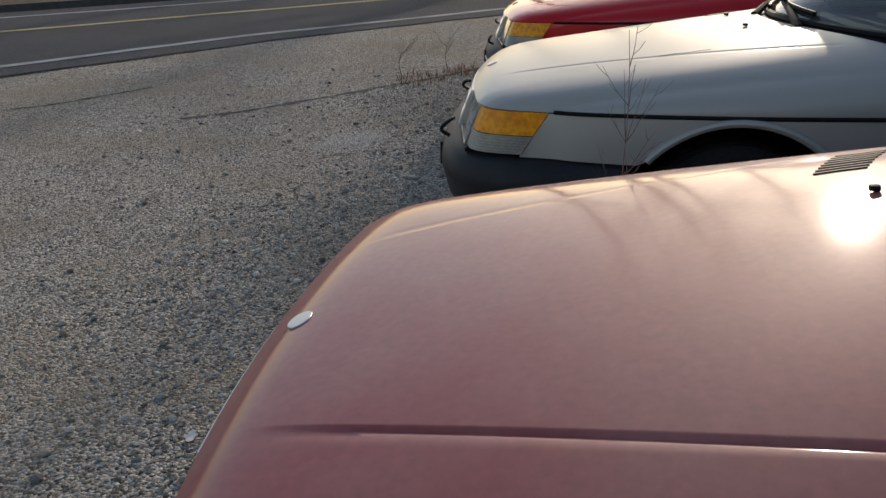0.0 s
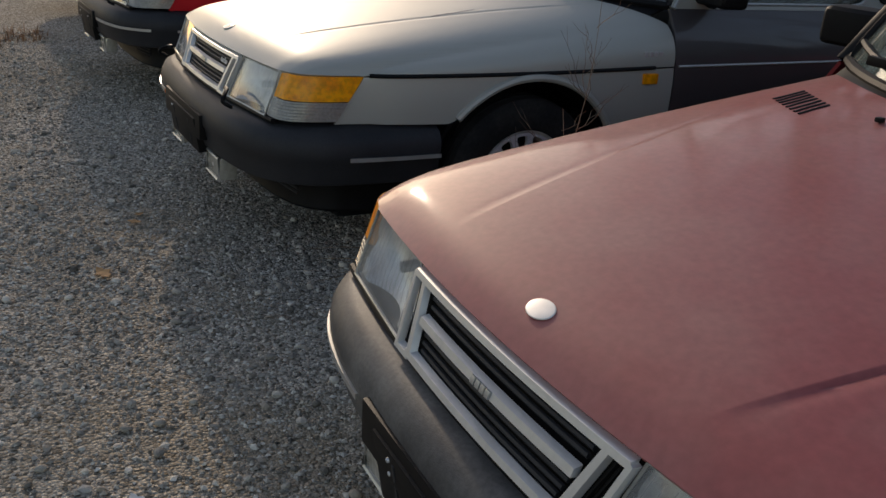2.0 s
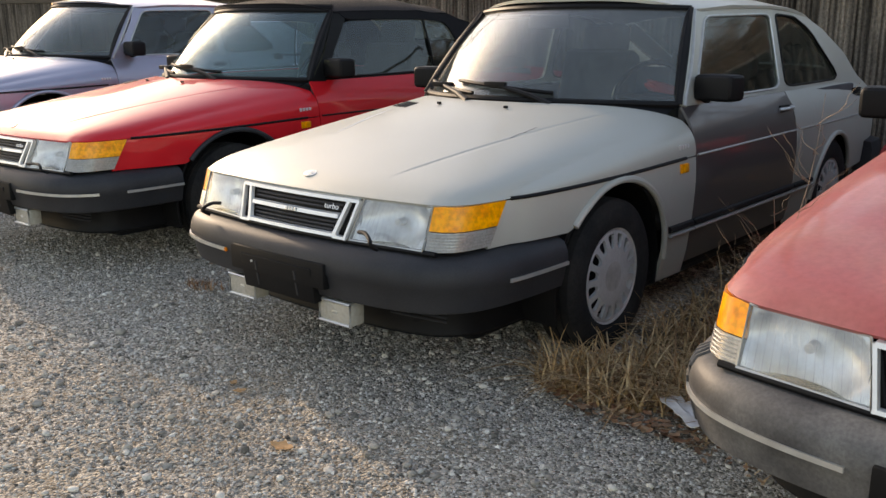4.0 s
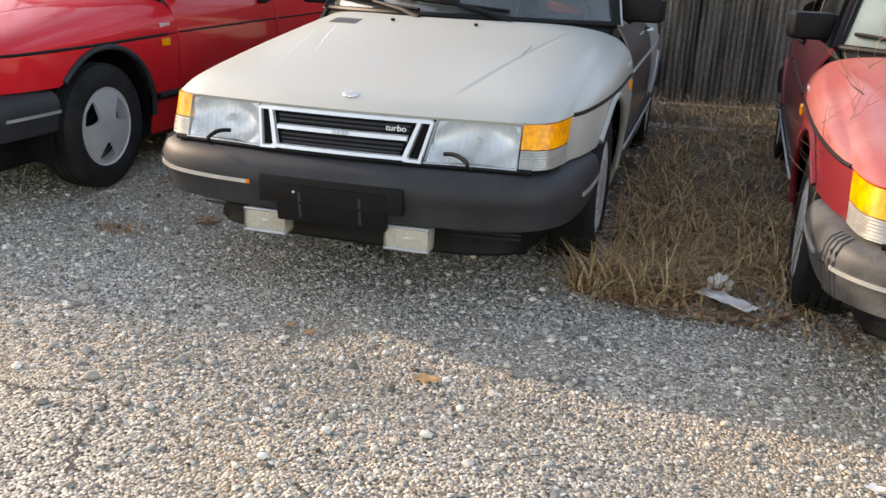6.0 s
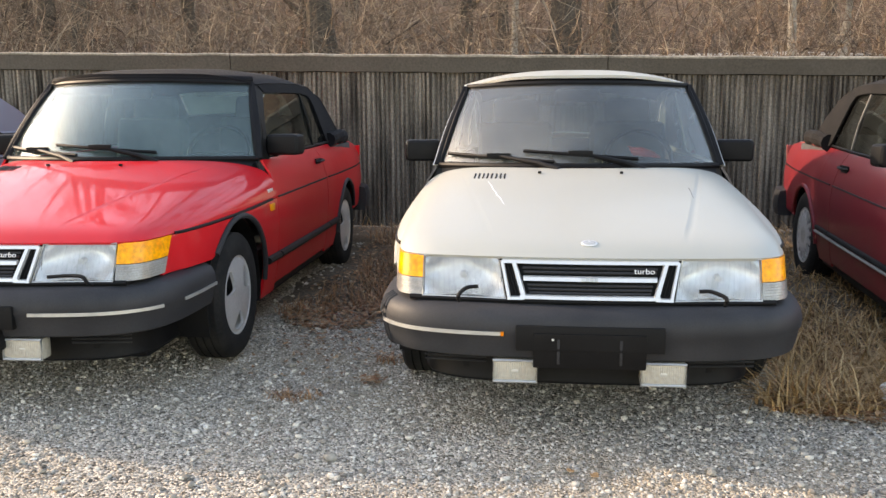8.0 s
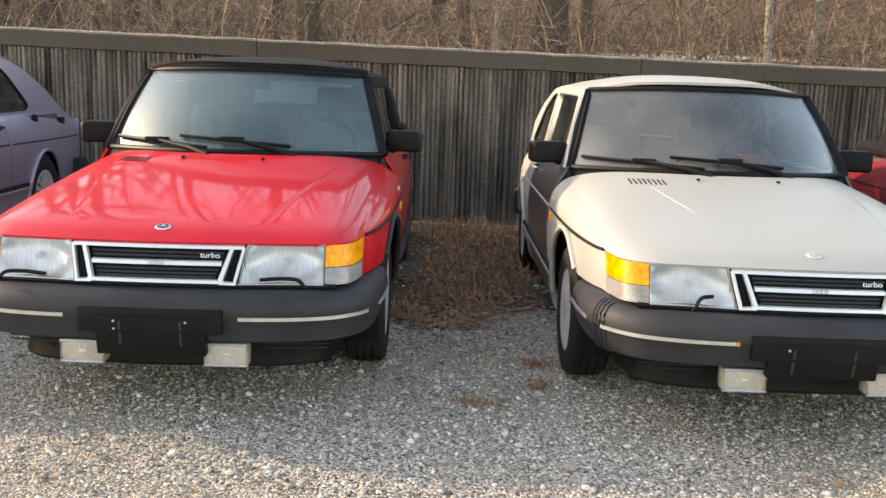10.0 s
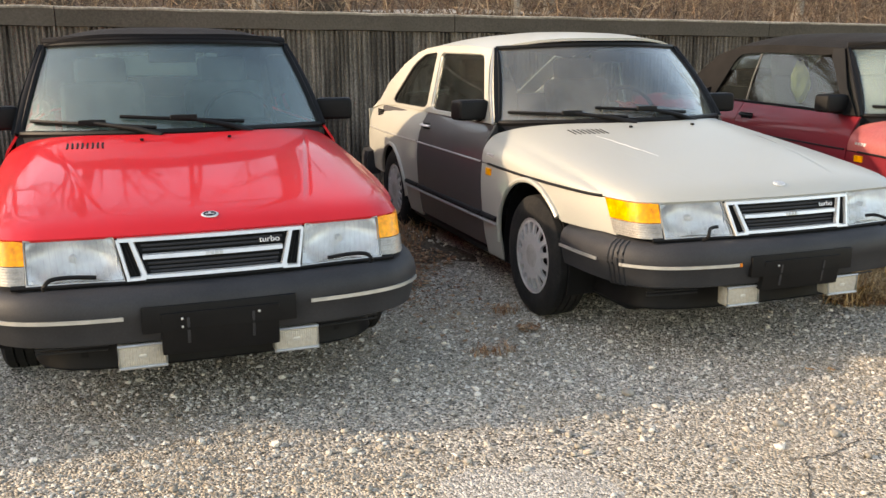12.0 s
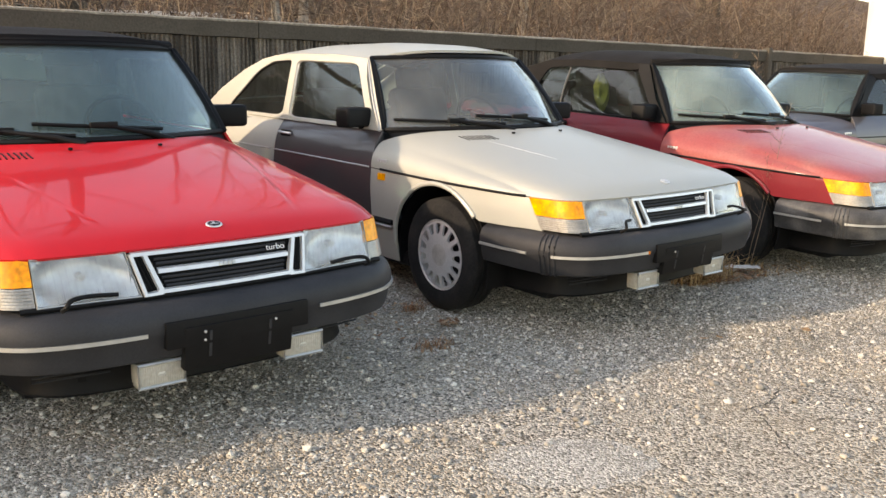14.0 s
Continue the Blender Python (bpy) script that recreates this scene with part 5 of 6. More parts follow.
def ragged_crack(points, width, seed, label):
    """A thin broken crack along a bent line."""
    pts = spline([(x, y, 0) for x, y in points], 10)
    n = len(pts) - 1
    def fn(u, v):
        i = min(n, int(round(u * n))); p = pts[i]
        d = (pts[min(n, i + 1)] - pts[max(0, i - 1)]).normalized()
        k = noise.noise((i * 0.9, seed, 3)); w = width * max(0.1, 0.6 + 1.1 * noise.noise((i * 0.5, seed, 8)))
        q = p + Vector((-d.y, d.x, 0)) * ((v - 0.5) * w + 0.022 * k)
        return Vector((q.x, q.y, ground_z(q.x, q.y) + 0.008 * noise.noise((q.x * 1.3, q.y * 1.3, 0)) + 0.003))
    tagged(part("crack", grid(n, 1, fn), M["crack"], recalc=False), label, "crack", kind="structure")


ragged_crack([(-2.1, -3.56), (-2.35, -3.28), (-2.71, -3.02), (-3.0, -2.84)], 0.04, 12, "dark ragged crack in the asphalt")
ragged_crack([(-2.0, -2.2), (-2.27, -1.85), (-2.7, -1.48), (-3.23, -1.03), (-3.6, -0.72), (-4.2, -0.28)], 0.075, 15, "dark ragged crack with weeds in it")
ragged_crack([(-2.7, -4.6), (-3.21, -4.25), (-4.01, -3.66), (-4.71, -3.14), (-5.63, -2.7), (-6.3, -2.3)], 0.07, 18, "dark broken seam along the road")
ragged_crack([(-0.68, -0.97), (-0.54, -0.98), (-0.40, -0.93), (-0.30, -0.95), (-0.24, -1.12), (-0.15, -1.30)], 0.012, 2, "thin dark crack in the worn asphalt")
ragged_crack([(-0.64, -0.97), (-0.73, -1.10), (-0.86, -1.27), (-0.92, -1.40)], 0.009, 5, "thin dark crack in the worn asphalt")
ragged_crack([(-0.60, -1.18), (-0.48, -1.23), (-0.36, -1.41)], 0.008, 9, "thin dark crack in the worn asphalt")


def pale_patch(u, v):
    a, r = 2 * math.pi * u, v
    k = 1 + 0.25 * noise.noise((math.cos(a) * 2, math.sin(a) * 2, 4)) + 0.1 * noise.noise((math.cos(a) * 7, math.sin(a) * 7, 9))
    x = -1.60 + (0.26 * math.cos(a) - 0.10 * math.sin(a)) * r * k; y = -0.93 + (0.22 * math.sin(a) + 0.02 * math.cos(a)) * r * k
    return Vector((x, y, ground_z(x, y) + 0.008 * noise.noise((x * 1.3, y * 1.3, 0)) + 0.004 - 0.004 * r ** 3))
tagged(part("pale_patch", grid(48, 8, pale_patch), M["pale_gravel"], recalc=False), "pale patch of fine gravel on the asphalt", "patch", kind="structure")


def dirt_sheet(x0, x1, y0, y1, seed, label, lift=0.0):
    """Trodden earth with a ragged outline, thinning out at its edge."""
    def fn(u, v):
        e = min(1.0, 4 * min(u, 1 - u, v, 1 - v))
        wx, wy = min(0.25, 0.10 * (x1 - x0)), min(0.25, 0.06 * (y1 - y0))
        x = x0 + (x1 - x0) * u + wx * noise.noise((u * 4, v * 7, seed)); y = y0 + (y1 - y0) * v + wy * noise.noise((u * 6, v * 4, seed + 4))
        return Vector((x, y, ground_z(x, y) + ground_bump(x, y) - 0.006 + (0.013 + lift) * e))
    tagged(part("dirt", grid(max(12, int((x1 - x0) * 10)), max(12, int((y1 - y0) * 10)), fn), M["dirt"], recalc=False), label, "dirt", kind="structure")


dirt_sheet(0.50, 2.00, 0.62, 4.7, 3, "dark earth under the weeds between two cars")
dirt_sheet(-2.0, -0.50, 1.7, 4.7, 8, "dark earth under dead weeds between two cars")
dirt_sheet(-9.0, 10.0, 4.15, 5.44, 5, "strip of dark earth along the wall's foot", 0.006)


# ---- loose stones ----
def icosphere(sub):
    bm = bmesh.new()
    bmesh.ops.create_icosphere(bm, subdivisions=sub, radius=1)
    bm.verts.ensure_lookup_table()
    v = np.array([v.co[:] for v in bm.verts]); f = np.array([[w.index for w in fc.verts] for fc in bm.faces])
    bm.free()
    return v, f


OCTA_V = np.array([(1, 0, 0), (-1, 0, 0), (0, 1, 0), (0, -1, 0), (0, 0, 1), (0, 0, -1)], float)
OCTA_F = np.array([(0, 2, 4), (2, 1, 4), (1, 3, 4), (3, 0, 4), (2, 0, 5), (1, 2, 5), (3, 1, 5), (0, 3, 5)])


def scatter_stones(name, count, region, size, base, rng, label, keep=None, flat=0.62):
    bv, bf = base
    x0, x1, y0, y1 = region
    xs = rng.uniform(x0, x1, count); ys = rng.uniform(y0, y1, count)
    if keep is not None:
        k = keep(xs, ys, rng.uniform(0, 1, count)); xs, ys = xs[k], ys[k]
    n = len(xs)
    s = size * np.exp(np.clip(rng.normal(0, 0.38, n), -0.8, 0.62))
    sc = np.stack([s * rng.uniform(0.75, 1.3, n), s * rng.uniform(0.6, 1.1, n), s * flat * rng.uniform(0.6, 1.2, n)], 1)
    a = rng.uniform(0, 2 * np.pi, n); tl = rng.normal(0, 0.35, n)
    pts = bv[None] * (1 + rng.uniform(-0.16, 0.16, (n, len(bv), 1))) * sc[:, None]
    y = pts[..., 1] * np.cos(tl)[:, None] - pts[..., 2] * np.sin(tl)[:, None]
    z = pts[..., 1] * np.sin(tl)[:, None] + pts[..., 2] * np.cos(tl)[:, None]
    x = pts[..., 0]
    px = x * np.cos(a)[:, None] - y * np.sin(a)[:, None] + xs[:, None]
    py = x * np.sin(a)[:, None] + y * np.cos(a)[:, None] + ys[:, None]
    gz = np.array([ground_z(p, q) + 0.008 * noise.noise((p * 1.3, q * 1.3, 0)) for p, q in zip(xs, ys)])
    pz = z + (gz + sc[:, 2] * 0.45)[:, None]
    co = np.stack([px, py, pz], -1).reshape(-1, 3)
    fc = (bf[None] + (np.arange(n) * len(bv))[:, None, None]).reshape(-1, 3)
    me = bpy.data.meshes.new(name)
    me.from_pydata(co.tolist(), [], fc.tolist())
    me.materials.append(M["stones"])
    return tagged(new(name, me), label, "gravel", kind="stuff")


rs = np.random.RandomState(11)
def thin(xs, ys, r):
    """Loose stones lie thick near the cars and thin out on the hard asphalt."""
    d = 0.07 + 0.93 / (1 + np.exp(-(ys + 0.82 + 0.30 * np.sin(xs * 1.7 + 0.6)) / 0.16))
    weeds = ((xs > 0.95) & (xs < 1.8) & (ys > 0.45)) | ((xs > -1.75) & (xs < -0.9) & (ys > 1.7))
    d = d * (0.45 + 0.55 * (0.5 + 0.5 * np.sin(2.1 * xs + 1.3 * np.sin(1.7 * ys)) * np.sin(2.6 * ys + 0.9 * np.sin(1.9 * xs))))
    d = d * (0.12 + 0.88 / (1 + np.exp(-(xs + 3.1 + 0.3 * ys) / 0.3)))
    return r < np.where(weeds, 0.25, d)


scatter_stones("gravel", 190000, (-4.2, 3.0, -2.5, 1.7), 0.0057, (OCTA_V, OCTA_F), rs, "loose grey gravel", thin)
scatter_stones("gravel_stones", 5000, (-4.2, 3.0, -2.4, 1.7), 0.0100, icosphere(1), rs, "larger loose gravel stones", lambda xs, ys, r: thin(xs, ys, r * 1.0) & ((ys > -1.0) | (r < 0.02)))
scatter_stones("gravel", 9000, (-4.5, 3.6, 1.7, 5.3), 0.012, (OCTA_V, OCTA_F), rs, "loose grey gravel between the cars", thin)

STONES = [(-0.91, -0.28, 0.034), (-1.38, 0.80, 0.028), (-1.31, -0.57, 0.020), (-1.10, -0.47, 0.018), (-1.05, -0.52, 0.016), (-0.25, -0.66, 0.024), (-0.15, -0.64, 0.022), (-0.55, -0.72, 0.026), (-0.42, -0.86, 0.028), (0.67, -0.42, 0.016), (1.20, -0.16, 0.018), (1.55, -0.54, 0.020), (1.28, -0.29, 0.016)]
for i, (x, y, r) in enumerate(STONES):
    r *= 0.62
    bm = bmesh.new()
    bmesh.ops.create_icosphere(bm, subdivisions=3, radius=1)
    for v in bm.verts:
        v.co = Vector((v.co.x * r * 1.25, v.co.y * r, v.co.z * r * 0.8)) * (1 + 0.22 * noise.noise(v.co * 1.4 + Vector((i * 3, 0, 0))))
    o = part("stone", bm, M["stones"])
    o.matrix_basis = pose(x, y, ground_z(x, y) + r * 0.55, 0, 0, i * 47)
    tagged(o, "small pale stone lying on the gravel", "stone", "loose stones")


def build_pebbles():
    """Single rounded pebbles on the gravel: a few shared shapes."""
    rng = random.Random(77)
    m = M["stones"].copy(); m.name = "single_pebbles"
    n, l = m.node_tree.nodes, m.node_tree.links
    ramp = next(k for k in n if k.type == "VALTORGB")
    l.new(n.new("ShaderNodeObjectInfo").outputs["Random"], ramp.inputs[0])
    shapes = []
    for k in range(6):
        bm = bmesh.new()
        bmesh.ops.create_icosphere(bm, subdivisions=1, radius=1)
        bmesh.ops.dissolve_limit(bm, angle_limit=radians(12), verts=bm.verts, edges=bm.edges)
        for v in bm.verts:
            v.co = Vector((v.co.x * 1.2, v.co.y * 0.9, v.co.z * 0.62)) * (1 + 0.35 * noise.noise(v.co * 1.3 + Vector((k * 5, 0, 0))))
        me = bpy.data.meshes.new("pebble")
        bm.to_mesh(me); bm.free(); me.materials.append(m); me.shade_smooth()
        shapes.append(me)
    for i in range(280):
        x, y = rng.uniform(-3.9, 2.7), rng.uniform(-2.0, 1.1) - 0.15
        if 0.8 < x < 1.9 and y > 0.4:
            continue
        r = rng.uniform(0.008, 0.017)
        ob = new("pebble", shapes[i % 6])
        ob.parent = ground
        ob.matrix_basis = pose(x, y, ground_z(x, y) + ground_bump(x, y) + 0.45 * r, rng.uniform(-15, 15), rng.uniform(-15, 15), rng.uniform(0, 360)) @ Matrix.Scale(r, 4)


build_pebbles()


# ---- grass, weeds, litter ----
def blades(name, spots, mat, label, height, width, lean=0.6, seg=3):
    """Curved blades of grass. spots: (x, y, scale)."""
    rng = np.random.RandomState(len(spots))
    vs, fs = [], []
    for x, y, s in spots:
        h = height * s * rng.uniform(0.5, 1.25); a = rng.uniform(0, 6.283); w = width * rng.uniform(0.6, 1.3)
        ln = lean * rng.uniform(0.2, 1.5); z0 = ground_z(x, y)
        dx, dy = math.cos(a), math.sin(a)
        k0 = len(vs)
        for i in range(seg + 1):
            t = i / seg
            o = ln * h * t * t; zz = h * t * (1 - 0.35 * ln * t)
            ww = w * (1 - t) ** 0.7 * 0.5 + 0.0003
            vs += [(x + dx * o - dy * ww, y + dy * o + dx * ww, z0 + zz), (x + dx * o + dy * ww, y + dy * o - dx * ww, z0 + zz + 0.2 * ww)]
        for i in range(seg):
            fs.append((k0 + 2 * i, k0 + 2 * i + 1, k0 + 2 * i + 3, k0 + 2 * i + 2))
    me = bpy.data.meshes.new(name)
    me.from_pydata(vs, [], fs); me.materials.append(mat)
    return tagged(new(name, me), label, "grass", kind="stuff")


def clump(cx, cy, rx, ry, n, s0, s1, rng):
    out = []
    for _ in range(n):
        a, r = rng.uniform(0, 6.283), math.sqrt(rng.random())
        out.append((cx + rx * r * math.cos(a), cy + ry * r * math.sin(a), rng.uniform(s0, s1)))
    return out


rg = random.Random(21)
spots = clump(1.05, 0.62, 0.28, 0.22, 260, 0.7, 1.25, rg) + clump(1.32, 0.92, 0.34, 0.26, 380, 0.35, 0.75, rg) + clump(0.88, 0.52, 0.16, 0.10, 90, 0.8, 1.2, rg)
spots += clump(1.35, 1.5, 0.40, 0.7, 900, 0.35, 0.9, rg) + clump(1.20, 1.1, 0.3, 0.4, 500, 0.4, 0.9, rg) + clump(1.0, 1.8, 0.18, 1.0, 300, 0.6, 1.3, rg) + clump(1.6, 1.0, 0.12, 0.5, 160, 0.5, 1.3, rg)
spots += clump(1.35, 2.6, 0.45, 1.2, 900, 0.25, 0.7, rg) + clump(0.92, 2.2, 0.14, 1.5, 420, 0.5, 1.2, rg) + clump(1.35, 4.4, 0.6, 0.8, 700, 0.3, 0.9, rg) + clump(0.0, 5.25, 6.0, 0.12, 700, 0.3, 0.9, rg) + clump(1.5, 3.2, 0.5, 1.2, 400, 0.3, 0.8, rg) + clump(1.75, 0.42, 0.35, 0.15, 60, 0.2, 0.4, rg) + clump(1.5, 5.2, 1.6, 0.2, 200, 0.5, 1.0, rg)
blades("dry_grass", spots, M["straw"], "tall dry tan grass between two cars", 0.20, 0.008, 1.5, 4)
front = clump(0.90, 0.50, 0.16, 0.10, 110, 0.7, 1.4, rg) + clump(1.02, 0.50, 0.20, 0.10, 90, 0.7, 1.3, rg) + clump(1.62, 1.0, 0.10, 0.4, 60, 0.8, 1.7, rg) + clump(0.96, 0.54, 0.16, 0.12, 130, 0.6, 1.2, rg) + clump(1.10, 0.62, 0.22, 0.12, 150, 0.5, 1.0, rg) + clump(1.0, 0.75, 0.2, 0.16, 90, 0.6, 1.2, rg)
blades("dry_grass", front, M["straw"], "broad drooping dry grass blades at the clump's edge", 0.15, 0.011, 1.25, 5)
spots = clump(-1.35, 2.3, 0.32, 0.35, 420, 0.2, 0.6, rg) + clump(-1.15, 3.3, 0.45, 0.9, 1500, 0.25, 0.7, rg) + clump(-1.25, 4.7, 0.6, 0.6, 1100, 0.3, 0.9, rg) + clump(-1.62, 1.9, 0.2, 0.2, 160, 0.2, 0.5, rg)
spots += clump(-1.24, 0.36, 0.13, 0.08, 90, 0.12, 0.35, rg) + clump(-0.93, 0.95, 0.08, 0.05, 40, 0.2, 0.4, rg) + clump(-4.1, 3.4, 0.3, 1.4, 400, 0.3, 0.7, rg) + clump(-3.55, -0.78, 0.3, 0.2, 120, 0.15, 0.5, rg) + clump(-3.95, -0.45, 0.25, 0.2, 160, 0.15, 0.5, rg)
blades("dry_weeds", spots, M["deadleaf"], "low reddish brown dead weeds between two cars", 0.20, 0.007, 1.0)


def leaf_litter(name, spots, label, size=0.035):
    rng = np.random.RandomState(len(spots) + 7)
    vs, fs = [], []
    for x, y, s in spots:
        a = rng.uniform(0, 6.283); l = size * s * rng.uniform(0.6, 1.3); w = l * rng.uniform(0.4, 0.7); c = rng.uniform(-0.5, 0.9) * l
        z0 = ground_z(x, y) + rng.uniform(0.004, 0.03); tl = rng.uniform(-0.8, 0.8)
        k0 = len(vs)
        for u, v in ((-1, 0), (-0.3, -1), (-0.3, 1), (0.4, -0.9), (0.4, 0.9), (1, 0)):
            lx, ly = u * l, v * w
            lz = c * (u * u * 0.6 + v * v * 0.5) + tl * lx
            vs.append((x + lx * math.cos(a) - ly * math.sin(a), y + lx * math.sin(a) + ly * math.cos(a), z0 + abs(lz) * 0.7))
        fs += [(k0, k0 + 1, k0 + 2), (k0 + 1, k0 + 3, k0 + 4, k0 + 2), (k0 + 3, k0 + 5, k0 + 4)]
    me = bpy.data.meshes.new(name)
    me.from_pydata(vs, [], fs); me.materials.append(M["deadleaf"]); me.shade_smooth()
    return tagged(new(name, me), label, "leaves", kind="stuff")


lv = clump(1.16, 0.48, 0.42, 0.17, 420, 0.6, 1.15, rg) + clump(-1.42, 1.75, 0.30, 0.28, 700, 0.6, 1.1, rg) + clump(-1.10, 2.2, 0.30, 0.30, 500, 0.6, 1.1, rg) + clump(-0.95, 0.62, 0.07, 0.04, 40, 0.6, 1.0, rg) + clump(1.35, 1.2, 0.4, 0.6, 1100, 0.6, 1.0, rg) + clump(1.4, 3.0, 0.5, 1.6, 420, 0.6, 1.1, rg) + clump(1.6, 0.38, 0.3, 0.12, 60, 0.6, 0.9, rg)
lv += clump(-1.28, 1.5, 0.36, 0.6, 420, 0.5, 0.9, rg) + clump(-1.3, 0.9, 0.4, 0.4, 60, 0.5, 0.9, rg) + clump(-1.35, 2.5, 0.40, 0.8, 900, 0.6, 1.0, rg) + clump(-1.2, 4.0, 0.55, 1.4, 1800, 0.6, 1.1, rg) + clump(-2.5, 5.1, 2.5, 0.25, 500, 0.6, 1.2, rg) + clump(2.5, 5.2, 2.5, 0.25, 500, 0.6, 1.2, rg) + clump(-0.95, 1.0, 0.10, 0.06, 26, 0.6, 0.9, rg)
leaf_litter("leaf_litter", lv, "brown dead leaves among the weeds", 0.019)


def weed_stalk(base, height, lean, seed, label, branches=14, r=0.0024):
    """A dry stalk with fine crooked side twigs."""
    rng = random.Random(seed)
    bm = bmesh.new()
    b = Vector((base[0], base[1], ground_z(*base)))
    main = [b + Vector((lean[0] * t + 0.012 * math.sin(t * 9 + seed), lean[1] * t + 0.012 * math.cos(t * 7), height * t)) for t in np.linspace(0, 1, 14)]
    tube(main, [r * (1 - 0.75 * i / 13) for i in range(14)], 5, bm)
    for k in range(branches):
        i = rng.randint(4, 12); p = main[i]; a = rng.uniform(0, 6.28); ln = rng.uniform(0.08, 0.22) * (1.2 - i / 16)
        q = [p + Vector((math.cos(a) * ln * t + 0.01 * math.sin(t * 8 + k), math.sin(a) * ln * t, ln * (0.9 * t + 0.3 * t * t))) for t in np.linspace(0, 1, 6)]
        tube(q, [r * 0.45 * (1 - 0.7 * j / 5) for j in range(6)], 4, bm)
        for j in (2, 4):
            a2 = a + rng.uniform(-1.2, 1.2); l2 = ln * 0.45
            tube([q[j], q[j] + Vector((math.cos(a2) * l2 * 0.5, math.sin(a2) * l2 * 0.5, l2 * 0.3)), q[j] + Vector((math.cos(a2) * l2, math.sin(a2) * l2, l2 * 0.8))], [r * 0.3, r * 0.25, r * 0.12], 3, bm)
    return tagged(part("weed_stalk", bm, M["brush"]), label, "weed", "weed stalks")


weed_stalk((1.50, 0.52), 1.10, (0.20, -0.06), 1, "tall thin dry weed stalk beside the maroon car", 16)
weed_stalk((1.56, 0.58), 0.80, (0.02, -0.10), 2, "thin dry weed stalk beside the maroon car", 9, 0.0025)
weed_stalk((1.44, 0.66), 0.62, (-0.06, 0.02), 3, "short dry weed stalk among the grass", 7, 0.0022)
weed_stalk((-3.46, -0.94), 0.34, (0.02, 0.02), 4, "dry weed stalk growing from a crack", 5, 0.003)
weed_stalk((-3.89, -0.62), 0.34, (-0.02, 0.02), 5, "dry weed stalk growing from a crack", 5, 0.003)
weed_stalk((4.55, 0.9), 1.15, (0.25, 0.05), 6, "bushy dry weed stalk beside the dark car", 22, 0.006)

weed_stalk((8.0, 5.15), 1.75, (0.1, -0.1), 7, "bare bush against the wall", 40, 0.010)
weed_stalk((7.7, 5.15), 1.6, (-0.2, -0.1), 8, "bare bush against the wall", 34, 0.009)

# crumpled paper, scrap, fallen leaves
bm = bmesh.new(); bmesh.ops.create_icosphere(bm, subdivisions=3, radius=1)
for v in bm.verts:
    v.co = Vector((v.co.x * 0.045, v.co.y * 0.035, v.co.z * 0.042)) * (1 + 0.5 * noise.noise(v.co * 2.2))
o = part("paper_scrap", bm, M["paperw"], sharp=15); o.matrix_basis = pose(1.31, 0.66, ground_z(1.31, 0.66) + 0.045)
tagged(o, "crumpled white paper lying on dead leaves", "litter")
def scrap(u, v):
    return Vector(((u - 0.5) * 0.24, (v - 0.5) * 0.075 * (1 + 0.5 * noise.noise((u * 4, v, 3))), 0.012 * noise.noise((u * 5, v * 4, 1)) + 0.012))
o = part("paper_scrap", grid(14, 5, scrap, 0.003), M["paperw"]); o.matrix_basis = pose(1.34, 0.48, ground_z(1.34, 0.48) + 0.045, 0, 0, -38)
tagged(o, "torn dirty paper strip on the gravel", "litter")
def dry_leaf(x, y, s, rz, label, mat="tanleaf"):
    def fn(u, v):
        a = 2 * u - 1; w = (1 - abs(a) ** 1.6) * 0.55 * (1 + 0.25 * math.sin(u * 17)); b = (2 * v - 1) * w
        return Vector((a * s, b * s, s * (0.25 * b * b + 0.16 * a * a + 0.06 * noise.noise((u * 4, v * 4, x))) + 0.004))
    o = part("dry_leaf", grid(12, 6, fn, 0.0015), M[mat]); o.matrix_basis = pose(x, y, ground_z(x, y) + 0.008, 6, 4, rz)
    tagged(o, label, "leaf", "fallen leaves")
dry_leaf(0.49, -0.51, 0.042, 20, "curled tan dead leaf on the gravel")
dry_leaf(0.02, -0.33, 0.026, 70, "small orange dead leaf on the gravel")
dry_leaf(-0.06, -0.30, 0.022, 120, "small yellow dead leaf on the gravel")
dry_leaf(1.72, -0.62, 0.030, 10, "pale dead leaf on the gravel", "paperw")


